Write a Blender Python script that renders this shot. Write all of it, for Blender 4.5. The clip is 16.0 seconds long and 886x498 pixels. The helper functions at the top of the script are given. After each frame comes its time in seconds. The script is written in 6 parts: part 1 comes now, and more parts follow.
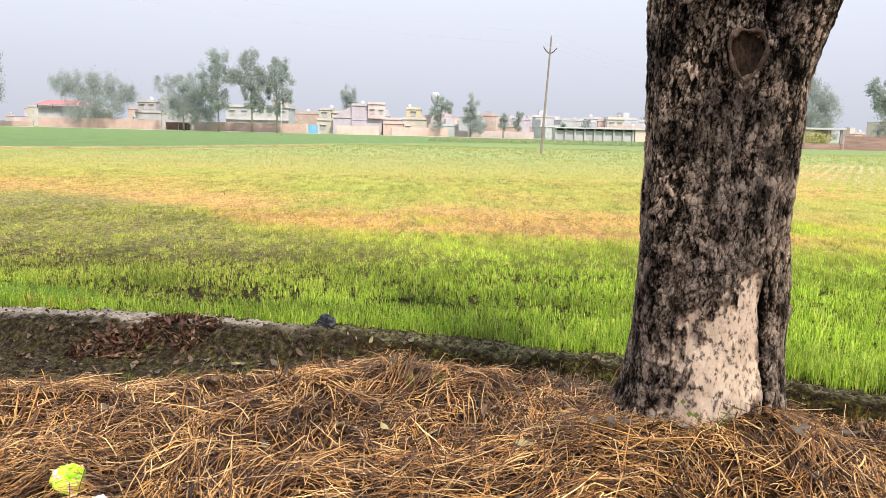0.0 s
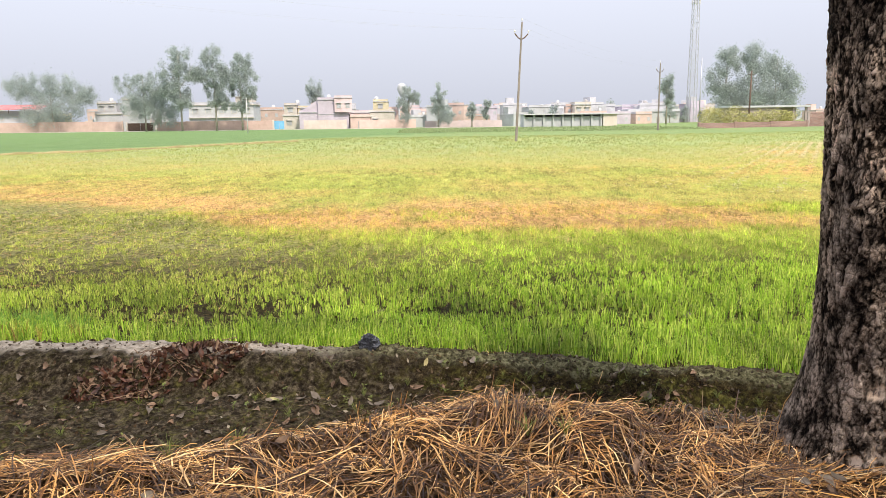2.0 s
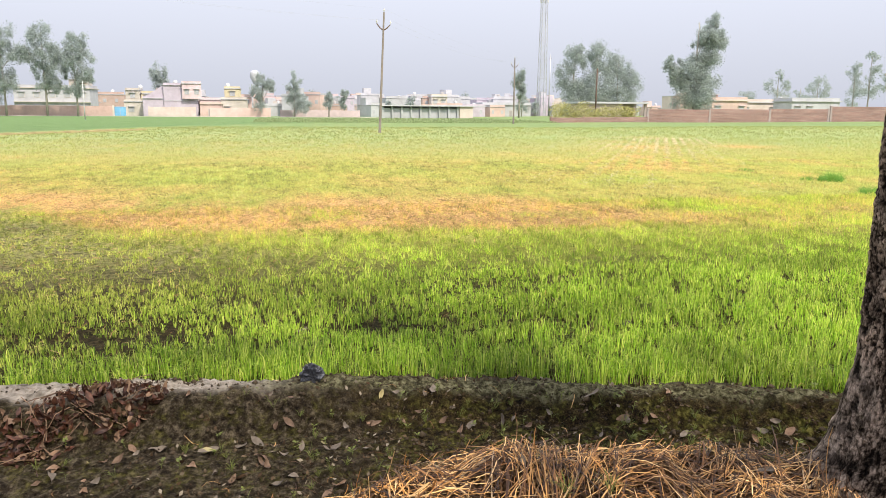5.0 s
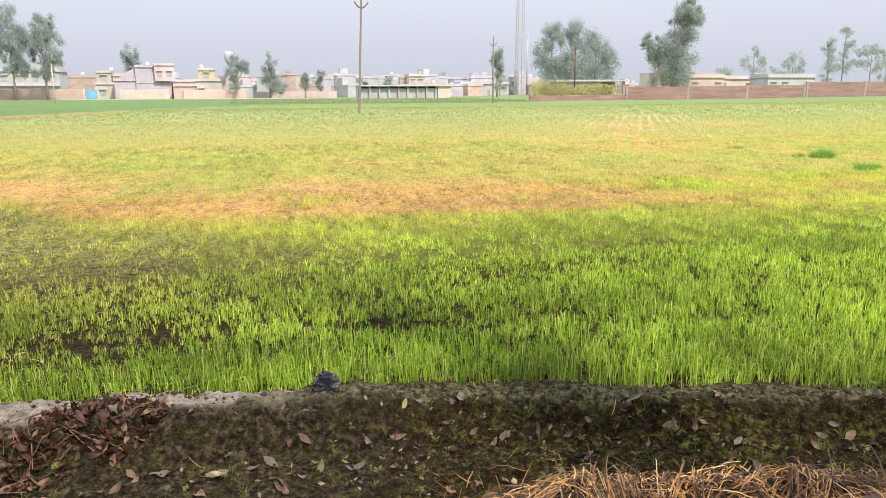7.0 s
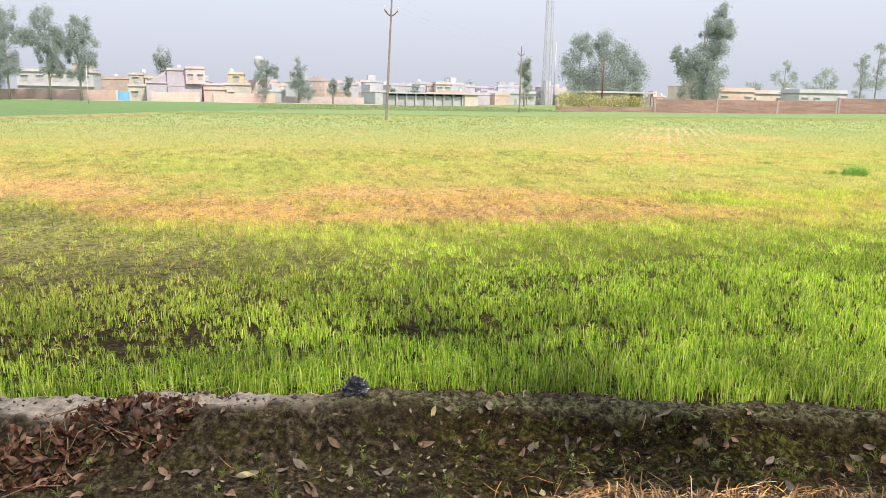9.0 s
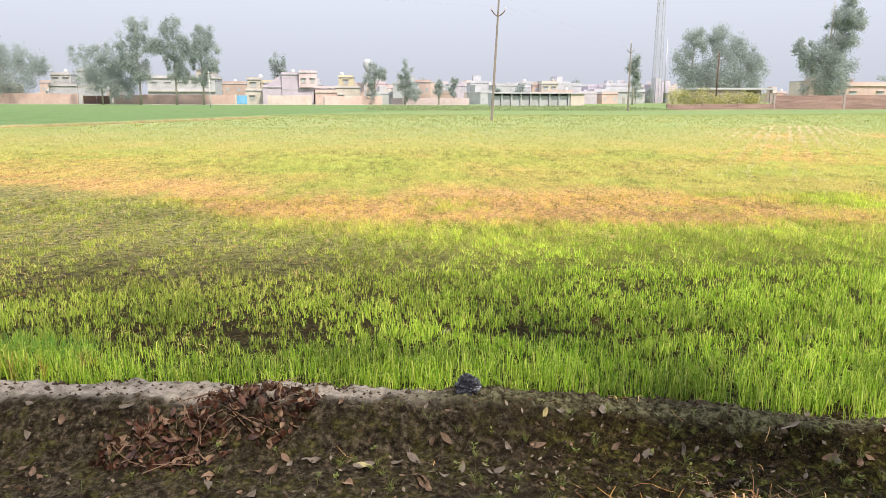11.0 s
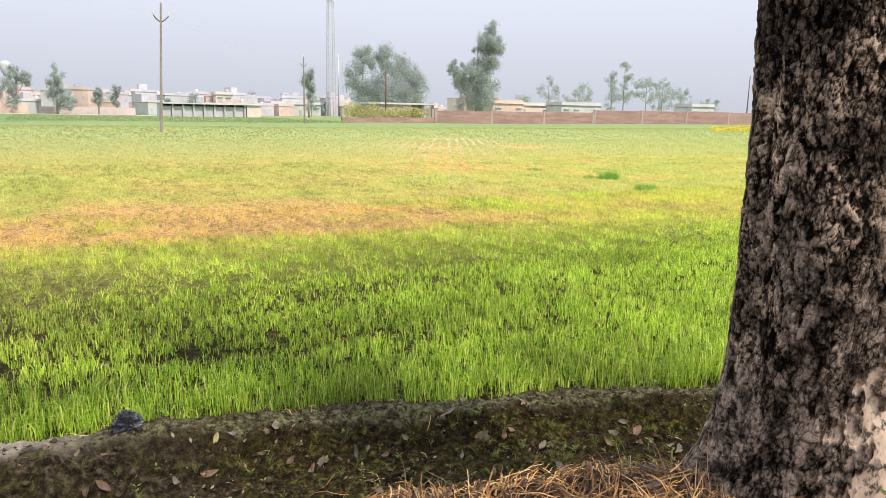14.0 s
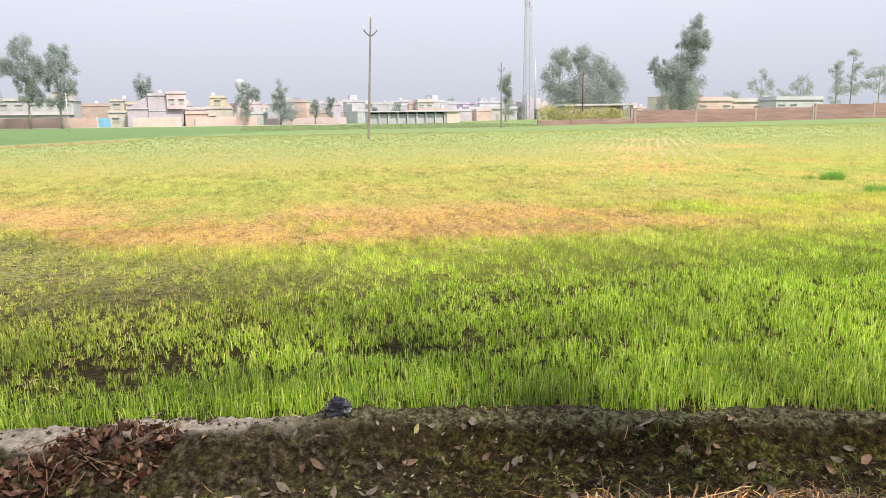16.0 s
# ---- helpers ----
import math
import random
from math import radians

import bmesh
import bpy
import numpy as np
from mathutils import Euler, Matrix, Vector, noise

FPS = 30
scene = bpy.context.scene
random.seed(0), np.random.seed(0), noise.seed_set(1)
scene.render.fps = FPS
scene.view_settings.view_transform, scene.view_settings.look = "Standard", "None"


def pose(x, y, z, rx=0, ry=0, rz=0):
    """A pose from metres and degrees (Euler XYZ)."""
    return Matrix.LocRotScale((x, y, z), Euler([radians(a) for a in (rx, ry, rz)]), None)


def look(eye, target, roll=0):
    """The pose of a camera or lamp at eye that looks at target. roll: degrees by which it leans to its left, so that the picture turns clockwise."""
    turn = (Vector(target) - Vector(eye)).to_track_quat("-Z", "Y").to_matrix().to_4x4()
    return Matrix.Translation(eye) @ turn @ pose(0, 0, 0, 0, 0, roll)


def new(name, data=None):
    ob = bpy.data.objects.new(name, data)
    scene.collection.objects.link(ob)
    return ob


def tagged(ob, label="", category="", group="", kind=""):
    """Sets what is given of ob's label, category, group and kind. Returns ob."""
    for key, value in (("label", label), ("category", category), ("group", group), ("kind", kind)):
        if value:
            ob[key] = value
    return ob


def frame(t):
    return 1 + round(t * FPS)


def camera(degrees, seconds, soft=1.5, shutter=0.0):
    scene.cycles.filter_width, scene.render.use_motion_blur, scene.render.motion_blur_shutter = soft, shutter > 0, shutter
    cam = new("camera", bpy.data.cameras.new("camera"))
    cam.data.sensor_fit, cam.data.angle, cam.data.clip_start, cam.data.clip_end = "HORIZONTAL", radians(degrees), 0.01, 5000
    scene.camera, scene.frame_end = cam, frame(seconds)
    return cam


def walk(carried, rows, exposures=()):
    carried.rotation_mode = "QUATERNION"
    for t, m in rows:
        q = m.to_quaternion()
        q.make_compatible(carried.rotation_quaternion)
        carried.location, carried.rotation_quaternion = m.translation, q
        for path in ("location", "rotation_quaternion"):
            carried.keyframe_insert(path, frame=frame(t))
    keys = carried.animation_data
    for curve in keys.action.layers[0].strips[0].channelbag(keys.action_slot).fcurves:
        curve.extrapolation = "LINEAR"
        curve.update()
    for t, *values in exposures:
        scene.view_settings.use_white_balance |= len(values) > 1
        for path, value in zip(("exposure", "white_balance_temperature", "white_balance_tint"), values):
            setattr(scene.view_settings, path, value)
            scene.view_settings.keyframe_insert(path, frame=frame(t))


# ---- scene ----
cam = camera(63.0, 16.0, soft=0.55)
EXPO = -0.02
PATH = [
    (0, (0.292, -0.093, 1.734), (0.268, 1.881, 1.411), 1.4),
    (0.5, (0.207, 0.003, 1.708), (0.189, 1.975, 1.378), 0.8),
    (1, (0.08, 0.247, 1.696), (0.068, 2.217, 1.352), 0.0),
    (1.5, (-0.108, 0.468, 1.686), (-0.103, 2.437, 1.336), -0.5),
    (2, (-0.326, 0.704, 1.701), (-0.271, 2.673, 1.354), -0.7),
    (2.5, (-0.51, 0.954, 1.713), (-0.362, 2.919, 1.371), -0.7),
    (3, (-0.672, 1.105, 1.748), (-0.427, 3.06, 1.41), -0.2),
    (3.5, (-0.848, 1.184, 1.777), (-0.511, 3.126, 1.442), 0.5),
    (4, (-0.877, 1.171, 1.789), (-0.467, 3.099, 1.454), 0.5),
    (4.2, (-0.865, 1.189, 1.788), (-0.435, 3.113, 1.451), 0.7),
    (6.3, (-0.969, 1.615, 1.751), (-0.534, 3.519, 1.32), 0.2),
    (6.5, (-0.981, 1.69, 1.763), (-0.557, 3.597, 1.331), -0.2),
    (7, (-1.046, 1.765, 1.771), (-0.551, 3.656, 1.345), -0.2),
    (7.5, (-1.092, 1.799, 1.775), (-0.522, 3.671, 1.364), 0.1),
    (8, (-1.1, 1.789, 1.783), (-0.492, 3.651, 1.382), 0.5),
    (8.5, (-1.099, 1.771, 1.782), (-0.531, 3.647, 1.382), 0.9),
    (9, (-1.107, 1.765, 1.778), (-0.671, 3.675, 1.373), 1.0),
    (9.2, (-1.122, 1.769, 1.779), (-0.742, 3.689, 1.369), 1.1),
    (11.3, (-1.172, 1.748, 1.777), (-1.019, 3.7, 1.372), 0.1),
    (11.5, (-1.132, 1.743, 1.778), (-0.807, 3.676, 1.383), 0.0),
    (11.8, (-1.086, 1.742, 1.780), (-0.593, 3.638, 1.380), 0.1),
    (12, (-1.056, 1.741, 1.781), (-0.367, 3.579, 1.397), 0.2),
    (12.2, (-1.034, 1.737, 1.782), (-0.227, 3.526, 1.399), 0.3),
    (12.5, (-1.001, 1.73, 1.783), (-0.07, 3.46, 1.405), 0.4),
    (13, (-0.995, 1.722, 1.788), (0.055, 3.383, 1.415), 0.7),
    (13.5, (-1.017, 1.727, 1.787), (0.027, 3.393, 1.418), 1.0),
    (14, (-1.037, 1.731, 1.788), (-0.071, 3.444, 1.422), 1.1),
    (14.5, (-1.056, 1.73, 1.789), (-0.213, 3.506, 1.421), 0.9),
    (15, (-1.075, 1.732, 1.79), (-0.373, 3.569, 1.422), 0.4),
    (15.5, (-1.102, 1.735, 1.784), (-0.527, 3.615, 1.418), -0.2),
    (16, (-1.06, 1.736, 1.783), (-0.587, 3.646, 1.423), -0.7),
]
walk(cam, [(t, look(eye, target, roll)) for t, eye, target, roll in PATH], [(0.0, EXPO), (4.0, EXPO), (6.5, EXPO - 0.03), (16.0, EXPO - 0.03)])

# ---- world, sun, light ----
SUN_ELEV, SUN_SIDE = 48.0, 25.0          # height of the sun; degrees to the right of straight behind the first view
sun_way = Vector((math.sin(radians(SUN_SIDE)) * math.cos(radians(SUN_ELEV)),
                  -math.cos(radians(SUN_SIDE)) * math.cos(radians(SUN_ELEV)), math.sin(radians(SUN_ELEV))))
world = bpy.data.worlds.new("hazy_sky")
scene.world = world
world.use_nodes = True
wn = world.node_tree.nodes
wl = world.node_tree.links
sky = wn.new("ShaderNodeTexSky")
sky.sky_type = "NISHITA"
sky.sun_disc = False
sky.sun_elevation = radians(SUN_ELEV)
sky.sun_rotation = radians(180 - SUN_SIDE)
sky.air_density, sky.dust_density, sky.ozone_density = 1.0, 6.0, 1.0
# haze: three times as bright overhead as at the horizon, as under a milky sky
way = wn.new("ShaderNodeTexCoord")
split = wn.new("ShaderNodeSeparateXYZ")
wl.new(way.outputs["Generated"], split.inputs[0])
lift = wn.new("ShaderNodeMapRange")
lift.inputs["To Min"].default_value, lift.inputs["To Max"].default_value = 1.05, 3.15
wl.new(split.outputs["Z"], lift.inputs["Value"])
milk = wn.new("ShaderNodeVectorMath")
milk.operation = "SCALE"
milk.inputs[0].default_value = (6.4, 6.65, 7.65)
wl.new(lift.outputs[0], milk.inputs["Scale"])
haze_mix = wn.new("ShaderNodeMix")
haze_mix.data_type = "RGBA"
haze_mix.inputs[0].default_value = 0.88
wl.new(sky.outputs[0], haze_mix.inputs[6])
wl.new(milk.outputs[0], haze_mix.inputs[7])
wl.new(haze_mix.outputs[2], wn["Background"].inputs[0])
wn["Background"].inputs[1].default_value = 0.105
sun = new("sun", bpy.data.lights.new("sun", "SUN"))
sun.data.energy, sun.data.angle, sun.data.color = 4.2, radians(4.0), (1.0, 0.915, 0.785)
sun.matrix_world = look(sun_way * 60, (0, 0, 0))


# ---- helpers of this scene ----
def smooth(a, b, v):
    u = np.clip((v - a) / (b - a), 0, 1)
    return u * u * (3 - 2 * u)


def hash2(ix, iy, seed=0):
    m = np.uint64(0xFFFFFFFF)
    n = ((ix + 70000).astype(np.uint64) * np.uint64(374761393) + (iy + 70000).astype(np.uint64) * np.uint64(668265263) + np.uint64(seed * 974711 + 17)) & m
    n = ((n ^ (n >> np.uint64(13))) * np.uint64(1274126177)) & m
    n = ((n ^ (n >> np.uint64(16))) * np.uint64(2246822519)) & m
    n = n ^ (n >> np.uint64(15))
    return (n & np.uint64(0xFFFFFF)).astype(float) / 16777215.0


def vnoise(x, y, seed=0):
    """Value noise, -1 to 1."""
    x, y = np.asarray(x, float), np.asarray(y, float)
    ix, iy = np.floor(x), np.floor(y)
    fx, fy = x - ix, y - iy
    fx, fy = fx * fx * (3 - 2 * fx), fy * fy * (3 - 2 * fy)
    a, b = hash2(ix, iy, seed), hash2(ix + 1, iy, seed)
    c, d = hash2(ix, iy + 1, seed), hash2(ix + 1, iy + 1, seed)
    return 2 * ((a * (1 - fx) + b * fx) * (1 - fy) + (c * (1 - fx) + d * fx) * fy) - 1


def fbm(x, y, octaves=4, seed=0):
    v, amp, tot = 0, 1.0, 0
    for k in range(octaves):
        v = v + amp * vnoise(x * 2 ** k + 17.3 * k, y * 2 ** k - 9.1 * k, seed + k)
        tot += amp
        amp *= 0.5
    return v / tot


def worley(x, y, seed=0, wrap=0):
    """Distance to the nearest and second nearest of scattered points, and that point's own number. wrap: cells round x."""
    ix, iy = np.floor(x), np.floor(y)
    f1, f2, who = np.full(x.shape, 9.0), np.full(x.shape, 9.0), np.zeros(x.shape)
    for dx in (-1, 0, 1):
        for dy in (-1, 0, 1):
            cx, cy = ix + dx, iy + dy
            hx = cx % wrap if wrap else cx
            d = np.hypot(cx + hash2(hx, cy, seed) - x, cy + hash2(hx, cy, seed + 7) - y)
            near = d < f1
            f2 = np.where(near, f1, np.minimum(f2, d))
            who = np.where(near, hash2(hx, cy, seed + 13), who)
            f1 = np.where(near, d, f1)
    return f1, f2, who


def mesh_of(name, verts, quads=None, tris=None, smoothed=False, **attributes):
    """A mesh from arrays; attributes: one number for each vertex."""
    me = bpy.data.meshes.new(name)
    verts = np.asarray(verts, np.float32)
    q = np.zeros((0, 4), np.int32) if quads is None else np.asarray(quads, np.int32)
    t = np.zeros((0, 3), np.int32) if tris is None else np.asarray(tris, np.int32)
    me.vertices.add(len(verts))
    me.vertices.foreach_set("co", verts.ravel())
    me.loops.add(q.size + t.size)
    me.loops.foreach_set("vertex_index", np.concatenate([q.ravel(), t.ravel()]))
    me.polygons.add(len(q) + len(t))
    starts = np.concatenate([np.arange(len(q)) * 4, q.size + np.arange(len(t)) * 3])
    me.polygons.foreach_set("loop_start", starts.astype(np.int32))
    if smoothed:
        me.polygons.foreach_set("use_smooth", np.ones(len(q) + len(t), bool))
    me.update(calc_edges=True)
    for key, values in attributes.items():
        me.attributes.new(key, "FLOAT", "POINT").data.foreach_set("value", np.asarray(values, np.float32))
    return me


def put(name, me, material, parent=None, label="", place=None):
    ob = new(name, me)
    if material:
        me.materials.append(material)
    if parent:
        ob.parent = parent
    if place is not None:
        ob.matrix_basis = place
    if label:
        ob["label"] = label
    return ob


def part(name, bm, material, parent, label="", smoothed=False):
    """Links a bmesh as one mesh object under a thing or a part."""
    me = bpy.data.meshes.new(name)
    for f in bm.faces:
        f.smooth = smoothed
    bm.to_mesh(me)
    bm.free()
    return put(name, me, material, parent, label)


def empty(name, place, label, category, group="", kind=""):
    ob = new(name)
    ob.matrix_basis = place
    return tagged(ob, label, category, group, kind)


def box(bm, x0, x1, y0, y1, z0, z1, bevel=0.0):
    r = bmesh.ops.create_cube(bm, size=1.0, matrix=Matrix.LocRotScale(((x0 + x1) / 2, (y0 + y1) / 2, (z0 + z1) / 2), None, (x1 - x0, y1 - y0, z1 - z0)))
    if bevel:
        es = list({e for v in r["verts"] for e in v.link_edges})
        bmesh.ops.bevel(bm, geom=es, offset=bevel, segments=1, affect="EDGES")
    return bm


def boxed(x0, x1, y0, y1, z0, z1, bevel=0.0):
    return box(bmesh.new(), x0, x1, y0, y1, z0, z1, bevel)


def tube(bm, pts, radii, sides=8):
    """A tube along points, with a radius at each."""
    rings = []
    for i, p in enumerate(pts):
        p = Vector(p)
        d = (Vector(pts[min(i + 1, len(pts) - 1)]) - Vector(pts[max(i - 1, 0)])).normalized()
        u = d.orthogonal().normalized()
        if i:
            u = (last - d * last.dot(d)).normalized()
        last = u
        w = d.cross(u)
        rings.append([bm.verts.new(p + radii[i] * (math.cos(a) * u + math.sin(a) * w)) for a in (2 * math.pi * k / sides for k in range(sides))])
    for a, b in zip(rings, rings[1:]):
        for k in range(sides):
            bm.faces.new((a[k], a[(k + 1) % sides], b[(k + 1) % sides], b[k]))
    bm.faces.new(rings[0][::-1])
    bm.faces.new(rings[-1])
    return bm


# ---- materials ----
def base(name, rough=0.85, spec=0.25, metal=0.0):
    m = bpy.data.materials.new(name)
    m.use_nodes = True
    b = m.node_tree.nodes["Principled BSDF"]
    b.inputs["Roughness"].default_value = rough
    b.inputs["Specular IOR Level"].default_value = spec
    b.inputs["Metallic"].default_value = metal
    return m, m.node_tree, b


def noise_of(nt, scale, detail=5, rough=0.6, squash=None, space="pos"):
    n = nt.nodes.new("ShaderNodeTexNoise")
    n.inputs["Scale"].default_value, n.inputs["Detail"].default_value, n.inputs["Roughness"].default_value = scale, detail, rough
    if space == "pos":
        src = nt.nodes.new("ShaderNodeNewGeometry").outputs["Position"]
    else:
        src = nt.nodes.new("ShaderNodeTexCoord").outputs["Object"]
    if squash:
        mp = nt.nodes.new("ShaderNodeMapping")
        mp.inputs["Scale"].default_value = squash
        nt.links.new(src, mp.inputs["Vector"])
        src = mp.outputs["Vector"]
    nt.links.new(src, n.inputs["Vector"])
    return n.outputs["Fac"]


def ramp(nt, fac, stops):
    r = nt.nodes.new("ShaderNodeValToRGB")
    while len(r.color_ramp.elements) < len(stops):
        r.color_ramp.elements.new(0.5)
    for e, (p, c) in zip(r.color_ramp.elements, stops):
        e.position, e.color = p, (*c, 1)
    nt.links.new(fac, r.inputs[0])
    return r.outputs[0]


def mixed(nt, fac, a, b, mode="MIX"):
    n = nt.nodes.new("ShaderNodeMix")
    n.data_type, n.blend_type = "RGBA", mode
    for socket, value in ((n.inputs[0], fac), (n.inputs[6], a), (n.inputs[7], b)):
        if isinstance(value, bpy.types.NodeSocket):
            nt.links.new(value, socket)
        elif isinstance(value, tuple):
            socket.default_value = (*value, 1)
        else:
            socket.default_value = value
    return n.outputs[2]


def maths(nt, op, a, b=0.0, clamp=False):
    n = nt.nodes.new("ShaderNodeMath")
    n.operation, n.use_clamp = op, clamp
    for socket, value in ((n.inputs[0], a), (n.inputs[1], b)):
        if isinstance(value, bpy.types.NodeSocket):
            nt.links.new(value, socket)
        else:
            socket.default_value = value
    return n.outputs[0]


def attr(nt, name):
    n = nt.nodes.new("ShaderNodeAttribute")
    n.attribute_name = name
    return n.outputs["Fac"]


def bumped(nt, b, height, strength, distance=0.02):
    n = nt.nodes.new("ShaderNodeBump")
    n.inputs["Strength"].default_value, n.inputs["Distance"].default_value = strength, distance
    nt.links.new(height, n.inputs["Height"])
    nt.links.new(n.outputs[0], b.inputs["Normal"])


def surface(name, lo, hi, scale, rough=0.85, bump=0.3, distance=0.01, wear=0.25, wear_scale=None, spec=0.25, metal=0.0, random_tint=0.0, squash=None, space="pos"):
    """Grain at one scale, stains at a coarser one, fine relief."""
    m, nt, b = base(name, rough, spec, metal)
    c = ramp(nt, noise_of(nt, scale, squash=squash, space=space), [(0.3, lo), (0.7, hi)])
    big = noise_of(nt, wear_scale or scale / 9, 4, space=space)
    c = mixed(nt, wear, c, ramp(nt, big, [(0.35, (0.45, 0.43, 0.4)), (0.65, (1.1, 1.1, 1.1))]), "MULTIPLY")
    if random_tint:
        r = nt.nodes.new("ShaderNodeObjectInfo").outputs["Random"]
        c = mixed(nt, 1.0, c, ramp(nt, r, [(0, (1 - random_tint,) * 3), (1, (1 + random_tint,) * 3)]), "MULTIPLY")
    nt.links.new(c, b.inputs["Base Color"])
    bumped(nt, b, noise_of(nt, scale * 2.5, 6, squash=squash, space=space), bump, distance)
    return m


def leafy(name, stops, through_light=0.35, rough=0.55, tint=None, spec=0.3, patchy=0.0):
    """Thin leaves: a colour for each separate leaf, some light passing through. tint: an attribute from green to dry."""
    m, nt, b = base(name, rough, spec)
    r = nt.nodes.new("ShaderNodeNewGeometry").outputs["Random Per Island"]
    c = ramp(nt, r, stops)
    if tint:
        dry = ramp(nt, r, [(0, (0.60, 0.47, 0.16)), (0.5, (0.70, 0.50, 0.20)), (0.8, (0.66, 0.40, 0.18)), (1, (0.40, 0.22, 0.09))])
        c = mixed(nt, attr(nt, tint), c, dry)
        c = mixed(nt, maths(nt, "MULTIPLY", attr(nt, "dull"), 0.8), c, ramp(nt, r, [(0, (0.12, 0.10, 0.03)), (0.35, (0.28, 0.29, 0.06)), (0.7, (0.42, 0.44, 0.10)), (1, (0.60, 0.50, 0.22))]))
        c = mixed(nt, 1.0, c, ramp(nt, attr(nt, "leaf_tone"), [(0, (0.55, 0.55, 0.55)), (1, (1.5, 1.45, 1.35))]), "MULTIPLY")
    if patchy:
        c = mixed(nt, patchy, c, ramp(nt, noise_of(nt, 4.5, 5, 0.6), [(0.38, (0.40, 0.34, 0.30)), (0.52, (1.05, 1.0, 0.97)), (0.64, (1.6, 1.52, 1.4))]), "MULTIPLY")
    nt.links.new(c, b.inputs["Base Color"])
    t = nt.nodes.new("ShaderNodeBsdfTranslucent")
    nt.links.new(c, t.inputs["Color"])
    s = nt.nodes.new("ShaderNodeMixShader")
    s.inputs[0].default_value = through_light
    nt.links.new(b.outputs[0], s.inputs[1])
    nt.links.new(t.outputs[0], s.inputs[2])
    nt.links.new(s.outputs[0], nt.nodes["Material Output"].inputs["Surface"])
    return m


def ground_material():
    m, nt, b = base("earth_and_field", 0.85, 0.08)
    grit = maths(nt, "ADD", maths(nt, "MULTIPLY", noise_of(nt, 20, 8, 0.75), 0.55), maths(nt, "MULTIPLY", noise_of(nt, 110, 6, 0.7), 0.45))
    soil = ramp(nt, grit, [(0.41, (0.003, 0.002, 0.001)), (0.49, (0.024, 0.0155, 0.0055)), (0.57, (0.085, 0.058, 0.021)), (0.64, (0.27, 0.20, 0.09))])
    open_soil = ramp(nt, noise_of(nt, 18, 8, 0.75), [(0.38, (0.008, 0.006, 0.003)), (0.5, (0.030, 0.020, 0.008)), (0.66, (0.13, 0.088, 0.036))])
    soil = mixed(nt, attr(nt, "wet"), open_soil, soil)
    silt = ramp(nt, noise_of(nt, 24, 8, 0.75), [(0.39, (0.009, 0.006, 0.004)), (0.50, (0.052, 0.038, 0.023)), (0.64, (0.23, 0.18, 0.115))])
    soil = mixed(nt, maths(nt, "MULTIPLY", attr(nt, "silt"), 0.85), soil, silt)
    moss = ramp(nt, noise_of(nt, 30, 6), [(0.39, (0.014, 0.012, 0.003)), (0.51, (0.070, 0.063, 0.012)), (0.66, (0.26, 0.23, 0.055))])
    soil = mixed(nt, maths(nt, "MULTIPLY", attr(nt, "moss"), ramp(nt, noise_of(nt, 9, 7, 0.65), [(0.46, (0, 0, 0)), (0.60, (1, 1, 1))])), soil, moss)
    pale = ramp(nt, noise_of(nt, 35, 6), [(0.3, (0.42, 0.34, 0.26)), (0.7, (0.74, 0.64, 0.52))])
    soil = mixed(nt, maths(nt, "MULTIPLY", attr(nt, "dust"), ramp(nt, noise_of(nt, 14, 6), [(0.3, (0.3, 0.3, 0.3)), (0.55, (1, 1, 1))])), soil, pale)
    crust = ramp(nt, noise_of(nt, 26, 7, 0.7), [(0.38, (0.018, 0.015, 0.006)), (0.49, (0.12, 0.108, 0.048)), (0.62, (0.34, 0.31, 0.17))])
    soil = mixed(nt, maths(nt, "MULTIPLY", attr(nt, "crust"), 0.85), soil, crust)
    litter = ramp(nt, noise_of(nt, 40, 6, 0.7), [(0.38, (0.012, 0.007, 0.004)), (0.51, (0.068, 0.037, 0.016)), (0.67, (0.21, 0.12, 0.052))])
    soil = mixed(nt, attr(nt, "litter"), soil, litter)
    # distant crop colours desaturated, haze put into the base colour
    crop = ramp(nt, noise_of(nt, 1.3, 8, 0.7), [(0.3, (0.25, 0.31, 0.12)), (0.5, (0.31, 0.365, 0.155)), (0.7, (0.37, 0.415, 0.19))])
    lush = ramp(nt, noise_of(nt, 1.3, 8, 0.7), [(0.3, (0.25, 0.28, 0.035)), (0.5, (0.36, 0.40, 0.056)), (0.7, (0.46, 0.50, 0.09))])
    crop = mixed(nt, maths(nt, "MULTIPLY", maths(nt, "SUBTRACT", attr(nt, "speck"), 0.4), 1.5), crop, lush)
    rich = ramp(nt, noise_of(nt, 0.3, 6), [(0.3, (0.10, 0.175, 0.06)), (0.7, (0.15, 0.235, 0.09))])
    dry = ramp(nt, noise_of(nt, 2.2, 8, 0.7), [(0.3, (0.40, 0.23, 0.08)), (0.45, (0.64, 0.38, 0.15)), (0.6, (0.70, 0.44, 0.18)), (0.75, (0.50, 0.42, 0.14))])
    far = mixed(nt, attr(nt, "dryness"), mixed(nt, attr(nt, "rich"), crop, rich), dry)
    far = mixed(nt, attr(nt, "dull"), far, ramp(nt, noise_of(nt, 9, 8, 0.75), [(0.40, (0.06, 0.05, 0.025)), (0.48, (0.27, 0.25, 0.10)), (0.62, (0.50, 0.44, 0.20))]))
    far = mixed(nt, maths(nt, "MULTIPLY", attr(nt, "speck"), 0.8), far, ramp(nt, noise_of(nt, 15, 7, 0.75), [(0.39, (0.20, 0.17, 0.12)), (0.465, (1.0, 1.0, 1.0)), (0.60, (1.5, 1.5, 1.45))]), "MULTIPLY")
